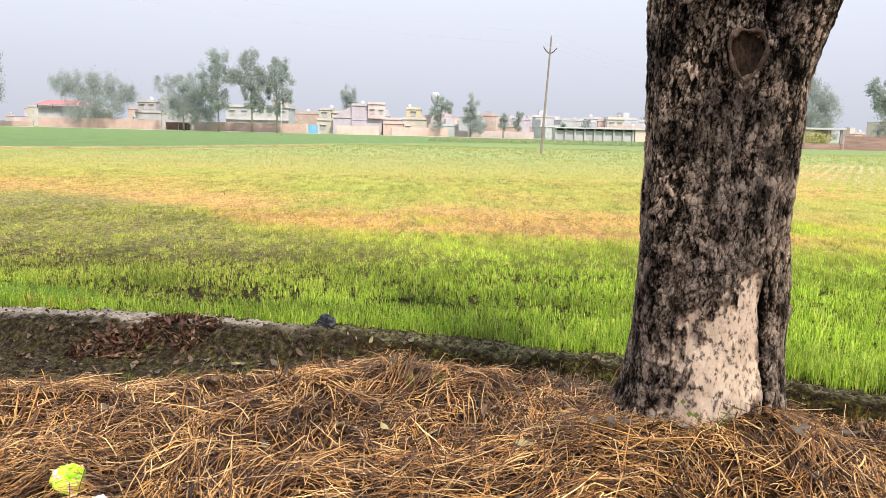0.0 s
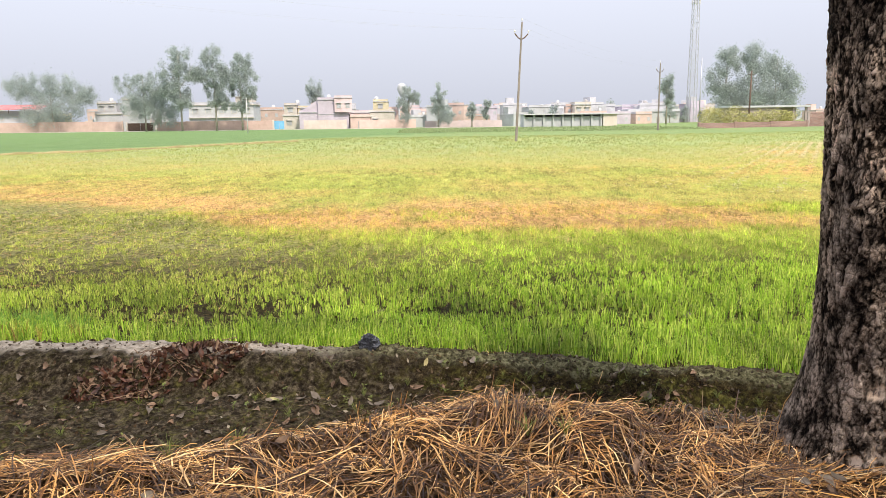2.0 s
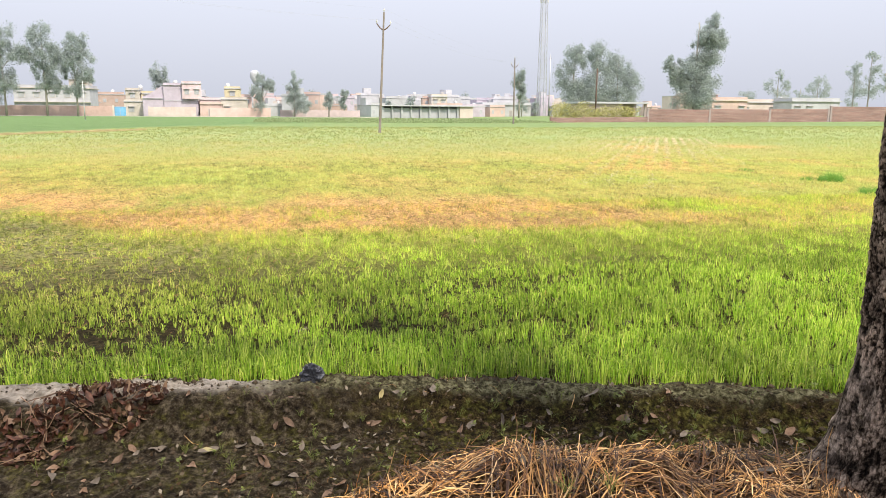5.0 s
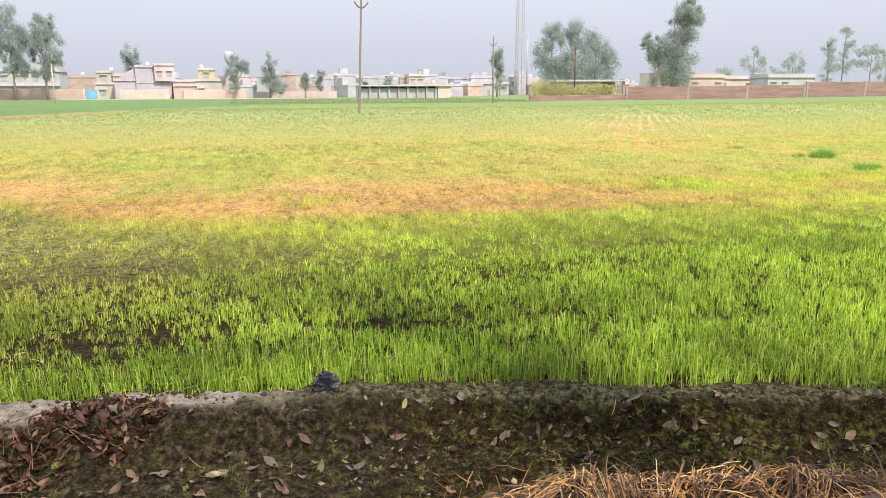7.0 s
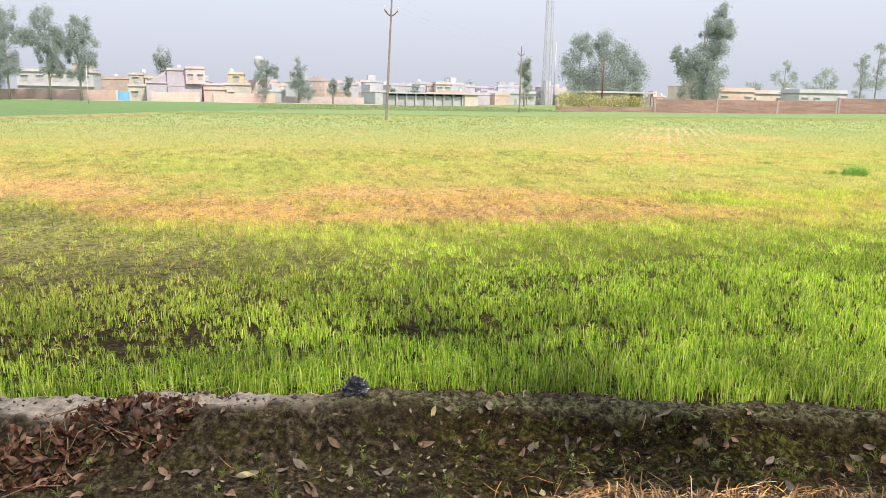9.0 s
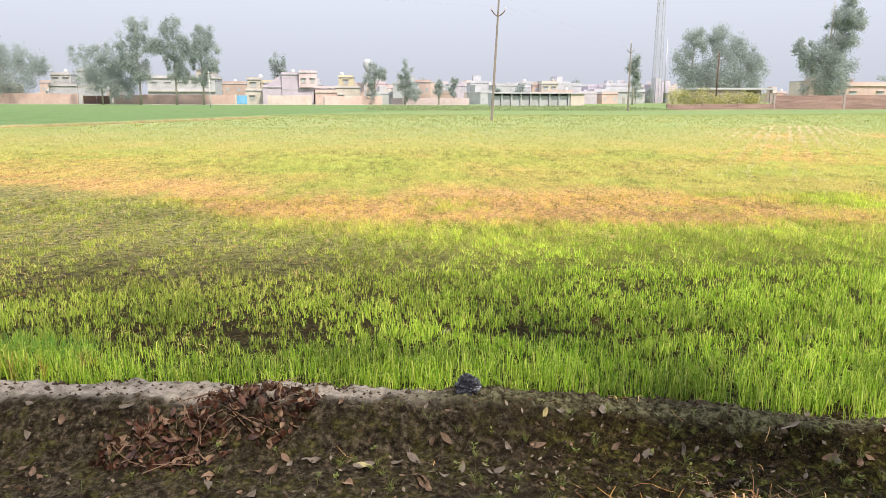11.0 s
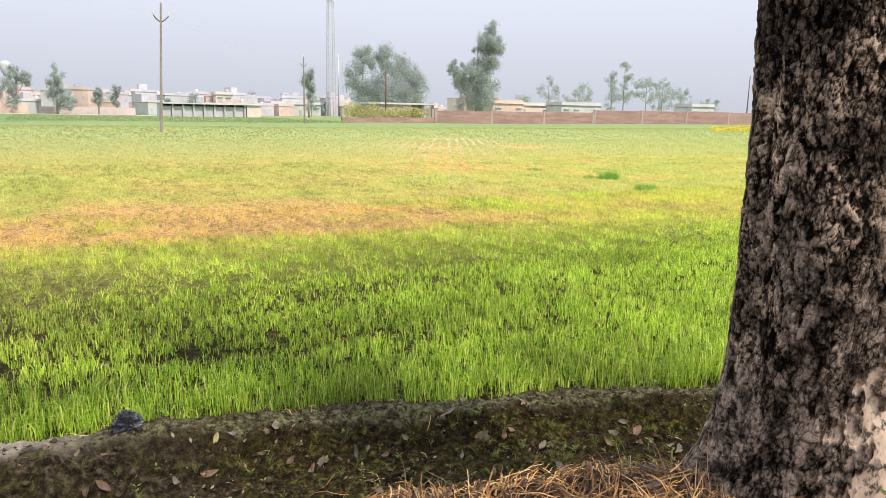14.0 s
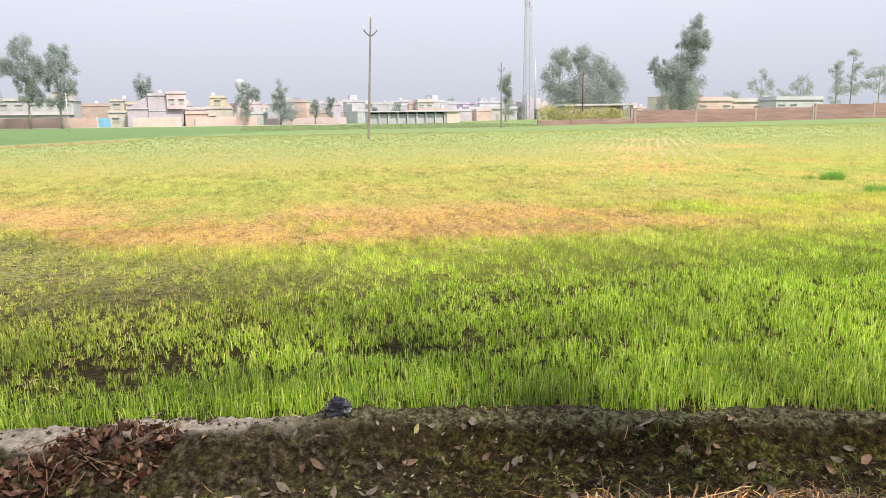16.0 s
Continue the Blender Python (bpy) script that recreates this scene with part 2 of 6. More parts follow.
    nt.links.new(mixed(nt, attr(nt, "cover"), soil, far), b.inputs["Base Color"])
    bumped(nt, b, noise_of(nt, 45, 8, 0.75), 1.0, 0.06)
    return m


MAT = {}
MAT["ground"] = ground_material()
MAT["wheat"] = leafy("young_wheat", [(0, (0.085, 0.195, 0.013)), (0.3, (0.238, 0.425, 0.026)), (0.65, (0.45, 0.645, 0.056)), (1, (0.76, 0.81, 0.20))], 0.52, 0.5, "dryness")
# same wheat beyond 15 m, its colours paled to imitate haze
MAT["far_wheat"] = leafy("haze_paled_wheat", [(0, (0.27, 0.36, 0.09)), (0.35, (0.36, 0.445, 0.125)), (0.7, (0.44, 0.515, 0.165)), (1, (0.53, 0.57, 0.23))], 0.45, 0.6, "dryness")
MAT["straw"] = leafy("dry_straw", [(0, (0.026, 0.012, 0.006)), (0.30, (0.080, 0.036, 0.013)), (0.52, (0.24, 0.110, 0.031)), (0.76, (0.56, 0.30, 0.088)), (0.94, (0.87, 0.60, 0.28)), (1, (0.24, 0.19, 0.14))], 0.15, 0.45, spec=0.4, patchy=0.85)
MAT["dead_leaf"] = surface("dead_leaf", (0.10, 0.055, 0.03), (0.24, 0.15, 0.09), 30, 0.6, 0.3, 0.004, random_tint=0.35, space="obj")
MAT["yellow_leaf"] = surface("yellowed_leaf", (0.28, 0.22, 0.09), (0.44, 0.37, 0.18), 30, 0.6, 0.2, 0.003, random_tint=0.1, space="obj")
MAT["weed"] = leafy("weed_leaves", [(0, (0.07, 0.10, 0.02)), (0.5, (0.15, 0.18, 0.035)), (1, (0.30, 0.30, 0.08))], 0.3)
MAT["dry_scrub"] = leafy("yellowing_scrub", [(0, (0.26, 0.27, 0.08)), (0.5, (0.44, 0.41, 0.14)), (1, (0.60, 0.54, 0.24))], 0.3)
MAT["tuft"] = leafy("rank_grass", [(0, (0.08, 0.22, 0.03)), (0.5, (0.17, 0.36, 0.05)), (1, (0.32, 0.50, 0.10))], 0.3)
MAT["concrete"] = surface("weathered_concrete", (0.19, 0.16, 0.14), (0.30, 0.26, 0.23), 6, 0.9, 0.3)
MAT["rust"] = surface("rusty_steel", (0.10, 0.06, 0.045), (0.22, 0.15, 0.12), 12, 0.7, 0.3, metal=0.3)
MAT["steel"] = surface("galvanised_steel", (0.45, 0.45, 0.47), (0.60, 0.60, 0.62), 9, 0.5, 0.1, metal=0.6)
MAT["ceramic"] = surface("white_porcelain", (0.56, 0.55, 0.54), (0.66, 0.65, 0.64), 20, 0.3, 0.0)
# panes and doors lifted to pale grey, haze put into their colour
MAT["glass"] = surface("haze_paled_glass", (0.40, 0.40, 0.42), (0.52, 0.52, 0.54), 3, 0.3, 0.0, spec=0.5)
MAT["dark"] = surface("haze_paled_grey", (0.34, 0.32, 0.31), (0.46, 0.43, 0.41), 3, 0.9, 0.1)
MAT["trunk"] = surface("pale_tree_stem", (0.28, 0.25, 0.21), (0.48, 0.44, 0.38), 4, 0.85, 0.4)
MAT["limb"] = surface("dark_limb_bark", (0.03, 0.022, 0.016), (0.16, 0.12, 0.09), 9, 0.95, 0.6, 0.02)
# far foliage: distance haze is put into this pale grey-green base colour
MAT["eucalyptus"] = leafy("haze_paled_leaves", [(0, (0.36, 0.41, 0.38)), (0.5, (0.42, 0.46, 0.43)), (1, (0.48, 0.52, 0.48))], 0.5, 0.8, spec=0.1)
MAT["canopy"] = leafy("broad_green_leaves", [(0, (0.04, 0.10, 0.02)), (1, (0.10, 0.18, 0.04))], 0.3)
MAT["tin"] = surface("corrugated_red_sheet", (0.55, 0.16, 0.16), (0.68, 0.26, 0.25), 1.2, 0.6, 0.1)
MAT["blue_gate"] = surface("sky_blue_paint", (0.16, 0.42, 0.66), (0.24, 0.52, 0.75), 2, 0.5, 0.1)
MAT["mustard"] = leafy("mustard_blossom", [(0, (0.30, 0.34, 0.05)), (0.4, (0.62, 0.50, 0.06)), (1, (0.75, 0.60, 0.08))], 0.3)


def paint(name, c, spread=0.12):
    lo = tuple(v * (1 - spread) for v in c)
    return surface(name, lo, c, 0.9, 0.85, 0.15, 0.02, wear=0.3, wear_scale=0.25)


PAINT = {k: paint(k + "_house_paint", c) for k, c in {
    "white": (0.57, 0.56, 0.585), "cream": (0.65, 0.59, 0.52), "yellow": (0.70, 0.61, 0.42), "pink": (0.69, 0.55, 0.55), "lilac": (0.58, 0.51, 0.58),
    "salmon": (0.68, 0.51, 0.45), "grey": (0.54, 0.54, 0.55), "peach": (0.69, 0.59, 0.52), "brick": (0.60, 0.44, 0.38), "shed": (0.42, 0.35, 0.33)}.items()}


# ---- the lie of the land ----
def crest_y(x):
    """The road-side edge of the earth ridge along the field."""
    return np.interp(x, [-40, -6, -3.5, -2.3, -1.3, -0.5, 0.1, 0.9, 1.5, 2.2, 2.6, 3.1, 5, 9, 40],
                     [9, 6.2, 5.82, 5.62, 5.58, 5.53, 5.42, 5.22, 5.02, 4.80, 4.64, 4.42, 3.75, 3.0, 2.0])


def lip_y(x):
    """The brow of the straw-covered verge above the ditch."""
    return np.interp(x, [-40, -4, -2.0, -1.5, -1.1, -0.85, -0.4, 0.0, 0.47, 0.93, 1.2, 1.5, 2.0, 2.5, 3.2, 6, 40],
                     [4.4, 3.35, 3.32, 3.38, 3.46, 3.66, 3.82, 3.90, 3.82, 3.70, 3.58, 3.50, 3.33, 3.0, 2.6, 2.0, -3])


def height(x, y):
    x, y = np.asarray(x, float), np.asarray(y, float)
    wob = 0.05 * vnoise(x * 1.7, y * 0 + 3.1, 5) + 0.025 * vnoise(x * 6, y * 0, 6)
    d = y - crest_y(x) - wob * (np.abs(x) < 12)
    wide = 0.10 + 0.10 * smooth(-0.9, -2.0, x)
    top = 0.145 - 0.037 * smooth(-1.2, 0.0, x) + 0.02 * vnoise(x * 2.3, y * 0, 8)
    ridge = top * smooth(-0.34 + 0.1 * smooth(-1.0, 0, x), -0.02, d) * (1 - smooth(wide, wide + 0.12, d))
    v = lip_y(x) - y + 0.06 * fbm(x * 2.2, y * 2.2, 3, 11)
    verge = 0.39 * smooth(-0.50, 0.04, v) - 0.03 * smooth(0.1, 0.7, v)
    verge = verge + smooth(-0.1, 0.2, v) * (0.08 * fbm(x * 2.4, y * 2.4, 3, 21) + 0.03 * fbm(x * 6, y * 6, 3, 22))
    verge = verge + 0.17 * np.exp(-(((x - 1.55) / 0.55) ** 2 + ((y - 2.87) / 0.33) ** 2))
    ditch = -0.055 * smooth(-0.12, -0.4, d) * (1 - smooth(-0.5, 0.0, v))
    near = np.exp(-((x / 9) ** 2 + ((y - 5) / 9) ** 2))
    clod = np.clip(fbm(x * 11, y * 11, 4, 33), -0.15, 1) - 0.12
    rough = near * (0.018 * fbm(x * 5, y * 5, 3, 31) + 0.030 * clod + 0.009 * vnoise(x * 30, y * 30, 34))
    face = smooth(-0.4, -0.2, d) * (1 - smooth(-0.05, 0.08, d)) * (0.04 * fbm(x * 6, y * 6, 3, 35) + 0.035 * np.clip(fbm(x * 15, y * 15, 3, 36), -0.1, 1) - 0.008) * (1 - 0.65 * smooth(-0.6, -1.5, x))
    rise = (0.2 * smooth(30, 60, x) + 0.55 * smooth(65, 135, x)) * smooth(30, 80, y)
    return ridge + verge + ditch + rough + face + rise


def h1(x, y):
    return float(height(np.array([x]), np.array([y]))[0])


def thinness(x, y):
    """Where the crop has failed, 0 to 1."""
    e = lambda cx, cy, rx, ry: np.exp(-(((x - cx) / rx) ** 2 + ((y - cy) / ry) ** 2) ** 2)
    t = 0.12 * e(-4.4, 9.2, 2.6, 1.3) + 0.28 * e(-2.3, 7.1, 1.3, 0.6) + 0.1 * e(-6.5, 12.5, 4.5, 3.0) + 0.25 * e(1.2, 8.4, 2.0, 0.4)
    t = t + 0.18 * e(0.4, 6.9, 1.2, 0.25) + 0.35 * e(3.5, 12.9, 3.5, 0.9) + 0.2 * e(-3, 15, 5, 2.5) + 0.35 * e(11.5, 12.3, 3, 0.5)
    return np.clip(t + (0.38 * fbm(x * 0.9, y * 1.3, 4, 41) + 0.34 * fbm(x * 3.6, y * 4.4, 3, 43)) * smooth(5.4, 7.0, y), 0, 1)


def dull(x, y):
    """How much shorter and browner the crop is drawn, 0 to 1."""
    far = np.interp(x, [-20, -10.9, -7.9, -5.6, -3.7, -3.0, -1.5, 0.3, 2.0], [19, 17.5, 16.8, 14.9, 12.7, 11.8, 11.2, 10.2, 9.5]) + 0.5 * fbm(x * 1.1, y * 1.1, 3, 46)
    m = smooth(0.35, -0.5, y - far) * smooth(7.2, 9.0, y + 0.5 * fbm(x * 1.3, y * 1.3, 3, 47)) * (1 - 0.85 * smooth(-3.4, 1.0, x))
    return np.clip(m * (0.9 + 0.5 * fbm(x * 2.5, y * 3.5, 3, 48)) + 0.45 * np.exp(-(((x + 2.6) / 1.1) ** 2 + ((y - 7.1) / 0.35) ** 2)), 0, 1)


def dryness(x, y):
    """Where the crop has yellowed, 0 to 1."""
    mid = np.interp(x, [-14, -6.3, -4.8, -3.8, -2, 0, 2, 4, 9, 14], [18.5, 16.6, 15.6, 14.1, 13.3, 13.3, 13.0, 12.7, 11.7, 11.0])
    band = np.where(y < mid, np.exp(-((y - mid) / 1.0) ** 2), np.exp(-((y - mid) / 3.2) ** 2)) * (1 - 0.7 * smooth(3.6, 7.0, x))
    band = band * np.clip(0.85 + 1.2 * fbm(x * 0.8, y * 1.2, 4, 53) + 0.5 * vnoise(x * 5, y * 5, 55), 0, 1.2)
    out = 0.22 * smooth(8.5, 12, y) * (1 - 0.9 * smooth(28, 55, y)) * (1 - 0.5 * smooth(6, 25, x - 0.35 * y))
    left = 0.16 * smooth(6.2, 8, y) * (1 - smooth(11, 14, y)) * smooth(0.8, -2.5, x)
    pile = 0.8 * np.exp(-(((x - 24.2) / 1.6) ** 2 + ((y - 36.3) / 1.0) ** 2))
    streak = 0.24 * np.clip(fbm((x * 0.87 - y * 0.49) * 1.1, (x * 0.49 + y * 0.87) * 0.13, 4, 57), 0, 1) * smooth(14, 24, y)
    across = x * 0.870 - y * 0.493 + 1.9
    rows = 0.75 * np.clip(np.sin(2 * np.pi * across / 0.62), 0, 1) * np.exp(-(across / 2.2) ** 2) * smooth(19, 25, y) * (1 - smooth(44, 60, y))
    pile = pile + 0.7 * np.exp(-(((x - 15.3) / 0.7) ** 2 + ((y - 17.9) / 0.3) ** 2))
    pink = 0.55 * np.exp(-(((x - 3.1) / 1.7) ** 2 + ((y - 12.4) / 0.55) ** 2)) + 0.35 * np.exp(-(((x - 0.6) / 0.9) ** 2 + ((y - 12.4) / 0.6) ** 2))
    return (1 - 0.85 * dull(x, y)) * np.clip(0.9 * band + pink + rows + out + left + pile + streak + 0.4 * fbm(x * 0.7, y * 0.7, 4, 51) * smooth(9.5, 13, y) * (1 - 0.6 * smooth(18, 36, y)), 0, 1)


def axis_points(a, b, step, growth, lo, hi):
    mid = list(np.arange(a, b, step))
    up, s, v = [], step, b
    while v < hi:
        up.append(v)
        s *= growth
        v += s
    down, s, v = [], step, a
    while v > lo:
        s *= growth
        v -= s
        down.append(v)
    return np.array(down[::-1] + mid + up + [hi])


def far_line(x):
    """Where the pale crop ends and a darker green field begins."""
    return np.interp(x, [-60, -28, -22, -12, 10, 40, 120], [34, 45, 56, 82, 118, 112, 120])


def build_ground():
    xs, ys = axis_points(-3.3, 3.2, 0.018, 1.1, -2600, 2600), axis_points(2.2, 6.1, 0.018, 1.1, -1500, 3200)
    gx, gy = np.meshgrid(xs, ys)
    x, y = gx.ravel(), gy.ravel()
    z = height(x, y)
    n, k = len(xs), len(ys)
    i = (np.arange(k - 1)[:, None] * n + np.arange(n - 1)[None, :]).ravel()
    quads = np.stack([i, i + 1, i + 1 + n, i + n], 1)
    d, v = y - crest_y(x), lip_y(x) - y
    field = smooth(0.08, 0.25, d)
    thin = thinness(x, y)
    cover = field * (0.03 + 0.97 * smooth(7.5, 12.0, y)) * (1 - 0.7 * thin * (1 - smooth(12, 18, y)))
    rich = np.maximum(0.9 * smooth(0, 5, y - far_line(x)) * (1 - smooth(45, 70, x)), 0.6 * smooth(70, 90, y))
    litter = smooth(-0.25, 0.02, v)
    wet = 1 - smooth(0.05, 0.5, d)
    moss = np.clip(smooth(0.02, -0.2, d) * smooth(0.05, -0.15, v), 0, 1) * (0.5 + 0.45 * smooth(-0.9, 0.5, x))
    dust = smooth(-0.09, 0.03, d + 0.05 * fbm(x * 7, y * 7, 3, 37)) * (1 - smooth(0.2, 0.32, d)) * (0.10 + 0.90 * smooth(-0.6, -1.2, x)) * (1 - 0.5 * smooth(0.8, 2.0, x))
    crust = smooth(-0.09, -0.02, d + 0.04 * fbm(x * 5, y * 5, 3, 38)) * (1 - smooth(0.06, 0.15, d + 0.03 * fbm(x * 9, y * 9, 2, 39))) * smooth(-1.4, -0.7, x)
    me = mesh_of("ground", np.stack([x, y, z], 1), quads, smoothed=True, cover=cover, rich=rich, litter=litter, wet=wet, moss=moss, dust=dust, crust=crust, silt=smooth(-0.1, -1.0, x + 0.3 * fbm(x * 2, y * 2, 3, 45)) * (1 - smooth(0.0, 0.1, d)), speck=1 - 0.55 * smooth(20, 42, y), dryness=dryness(x, y) * (1 - rich), dull=dull(x, y))
    tagged(put("ground", me, MAT["ground"]), "flat farmland soil, ditch and earth ridge with young crop", "ground", kind="structure")


build_ground()
rng = np.random.default_rng(7)


# ---- the crop ----
def blades(name, x, y, h, w, dry, leaf_tone, browned, segs, per, spread, droop):
    """Tufts of upright tapering leaves: per leaves round each place, leaning outwards."""
    k = np.repeat(np.arange(len(x)), per)
    n = len(k)
    b = rng.uniform(0, 2 * np.pi, n)
    off = spread * np.sqrt(rng.random(n))
    x, y = x[k] + np.cos(b) * off, y[k] + np.sin(b) * off
    h, w = h[k] * rng.uniform(0.55, 1.2, n), w * rng.uniform(0.7, 1.3, n)
    dry, leaf_tone = np.clip(dry[k] * rng.uniform(0.3, 1.6, n), 0, 1), leaf_tone[k]
    browned = np.clip(browned[k] * rng.uniform(0.6, 1.3, n), 0, 1)
    z = height(x, y) - 0.01
    a = rng.uniform(0, 2 * np.pi, n)
    b = b + rng.normal(0, 0.6, n)
    lean = rng.uniform(0.05, droop, n) * h
    side = np.stack([np.cos(a) * w / 2, np.sin(a) * w / 2, 0 * w], 1)
    lx, ly = np.cos(b) * lean, np.sin(b) * lean
    o = np.stack([x, y, z], 1)
    tip = o + np.stack([lx, ly, h * (1 - 0.45 * (lean / h) ** 1.5)], 1)
    if segs == 2:
        mid = o + np.stack([lx * 0.2, ly * 0.2, h * 0.66], 1)
        v = np.stack([o - side, o + side, mid + side * 0.85, mid - side * 0.85, tip], 1).reshape(-1, 3)
        k = np.arange(n)[:, None] * 5
        return mesh_of(name, v, k + [0, 1, 2, 3], k + [3, 2, 4], dryness=np.repeat(dry, 5), leaf_tone=np.repeat(leaf_tone, 5), dull=np.repeat(browned, 5))
    v = np.stack([o - side, o + side, tip], 1).reshape(-1, 3)
    k = np.arange(n)[:, None] * 3
    return mesh_of(name, v, None, k + [0, 1, 2], dryness=np.repeat(dry, 3), leaf_tone=np.repeat(leaf_tone, 3), dull=np.repeat(browned, 3))


def sow(count, y0, y1, left=1.0):
    y = np.sqrt(y0 ** 2 + (y1 ** 2 - y0 ** 2) * rng.random(count))
    lo, hi = -0.72 * y - left, np.minimum(1.38 * y, 0.9 * y + 26)
    return lo + (hi - lo) * rng.random(count), y


def build_crop():
    #       tufts  from   to   leaves width  spread tall   droop segs thinned
    for count, y0, y1, per, w, spread, tall, droop, segs, thinned in (
            (50000, 3.2, 9.0, 5, 0.0052, 0.014, 0.105, 0.95, 2, 0.93),
            (30000, 9.0, 15.0, 8, 0.0085, 0.022, 0.115, 0.95, 1, 0.93),
            (42000, 15.0, 27.0, 6, 0.012, 0.055, 0.095, 0.9, 1, 0.8),
            (44000, 27.0, 48.0, 4, 0.020, 0.09, 0.10, 0.8, 1, 0.45),
            (28000, 48.0, 85.0, 4, 0.045, 0.2, 0.12, 0.8, 1, 0.3)):
        x, y = sow(count, y0, y1)
        d, thin, dry = y - crest_y(x), thinness(x, y), dryness(x, y)
        keep = (d > 0.225 + 0.1 * smooth(-0.9, -2.0, x) + 0.06 * fbm(x * 4, y * 4, 2, 3)) & (rng.random(count) > thinned * thin)
        keep &= rng.random(count) < 0.5 + 0.75 * (vnoise(x * 5.5, y * 5.5, 61) > -0.35)
        keep &= (d > 0.42) | (rng.random(count) < 0.58)
        keep &= y < far_line(x)
        x, y, d, thin, dry = x[keep], y[keep], d[keep], thin[keep], dry[keep]
        h = (tall + 0.075 * np.exp(-((d - 0.4) / 0.55) ** 2) + 0.03 * smooth(0.5, 3, x) * smooth(4, 1, d)) * (1 - 0.45 * thin) * (1 - 0.3 * dry) * rng.uniform(0.7, 1.25, len(x))
        # leaf tone: random, paler to the right, darker along the ridge
        tone = np.clip(0.5 + 0.55 * fbm(x * 1.4, y * 1.4, 3, 67) + rng.normal(0, 0.26, len(x)), 0, 1)
        tone = np.clip(tone + 0.28 * smooth(1, 7, x - 0.22 * y), 0, 1.2)
        tone = np.clip(tone - 0.24 * np.exp(-(d / 0.9) ** 2), 0, 1.2)
        browned = dull(x, y)
        h = h * (1 - 0.4 * browned)
        if 9 <= y0 < 20:
            tone = np.clip(tone + 0.55 * vnoise(x * 150 / (y0 + 5), y * 30 / (y0 + 5), 69), 0, 1.3)
            h = h * (1 + 0.35 * vnoise(x * 150 / (y0 + 5), y * 30 / (y0 + 5), 69))
        # beyond 27 m the tone range is narrowed, as haze would flatten it
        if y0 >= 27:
            tone = 0.52 + 0.45 * (tone - 0.5) - 0.3 * smooth(36, 62, y)
        me = blades("young_wheat", x, y, h, w, np.clip(dry + 0.22 * rng.random(len(dry)) ** 2, 0, 1) * (0.8 if y0 < 9 else 1.0), tone, browned, segs, per, spread, droop)
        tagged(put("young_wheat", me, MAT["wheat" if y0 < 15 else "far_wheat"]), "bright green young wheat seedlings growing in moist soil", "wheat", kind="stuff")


build_crop()


# ---- straw on the verge ----
def ribbons(name, x, y, ang, length, width, lift0, lift1, sag):
    """Bent straws with a folded cross-section, lying on the ground."""
    n = len(x)
    s = np.array([-0.5, -0.17, 0.17, 0.5])
    c, sn = np.cos(ang), np.sin(ang)
    pts = []
    for k, u in enumerate(s):
        off = sag * (0.25 - u * u) * 4
        px = x + c * length * u - sn * off
        py = y + sn * length * u + c * off
        pz = height(px, py) + lift0 + (lift1 - lift0) * (u + 0.5) + 0.01 * (1 - abs(u) * 2)
        pts.append(np.stack([px, py, pz], 1))
    side = np.stack([-sn, c, 0 * c], 1) * width[:, None] / 2
    up = np.array([0, 0, 1]) * width[:, None] * 0.35
    rows = []
    for k, p in enumerate(pts):
        f = (1.0, 1.0, 0.9, 0.6)[k]
        rows += [p - side * f, p + up * f, p + side * f]
    v = np.stack(rows, 1).reshape(-1, 3)
    k = np.arange(n)[:, None] * 12
    q = np.concatenate([k + [a, a + 1, a + 4, a + 3] for a in (0, 1, 3, 4, 6, 7)])
    return mesh_of(name, v, q, smoothed=False)


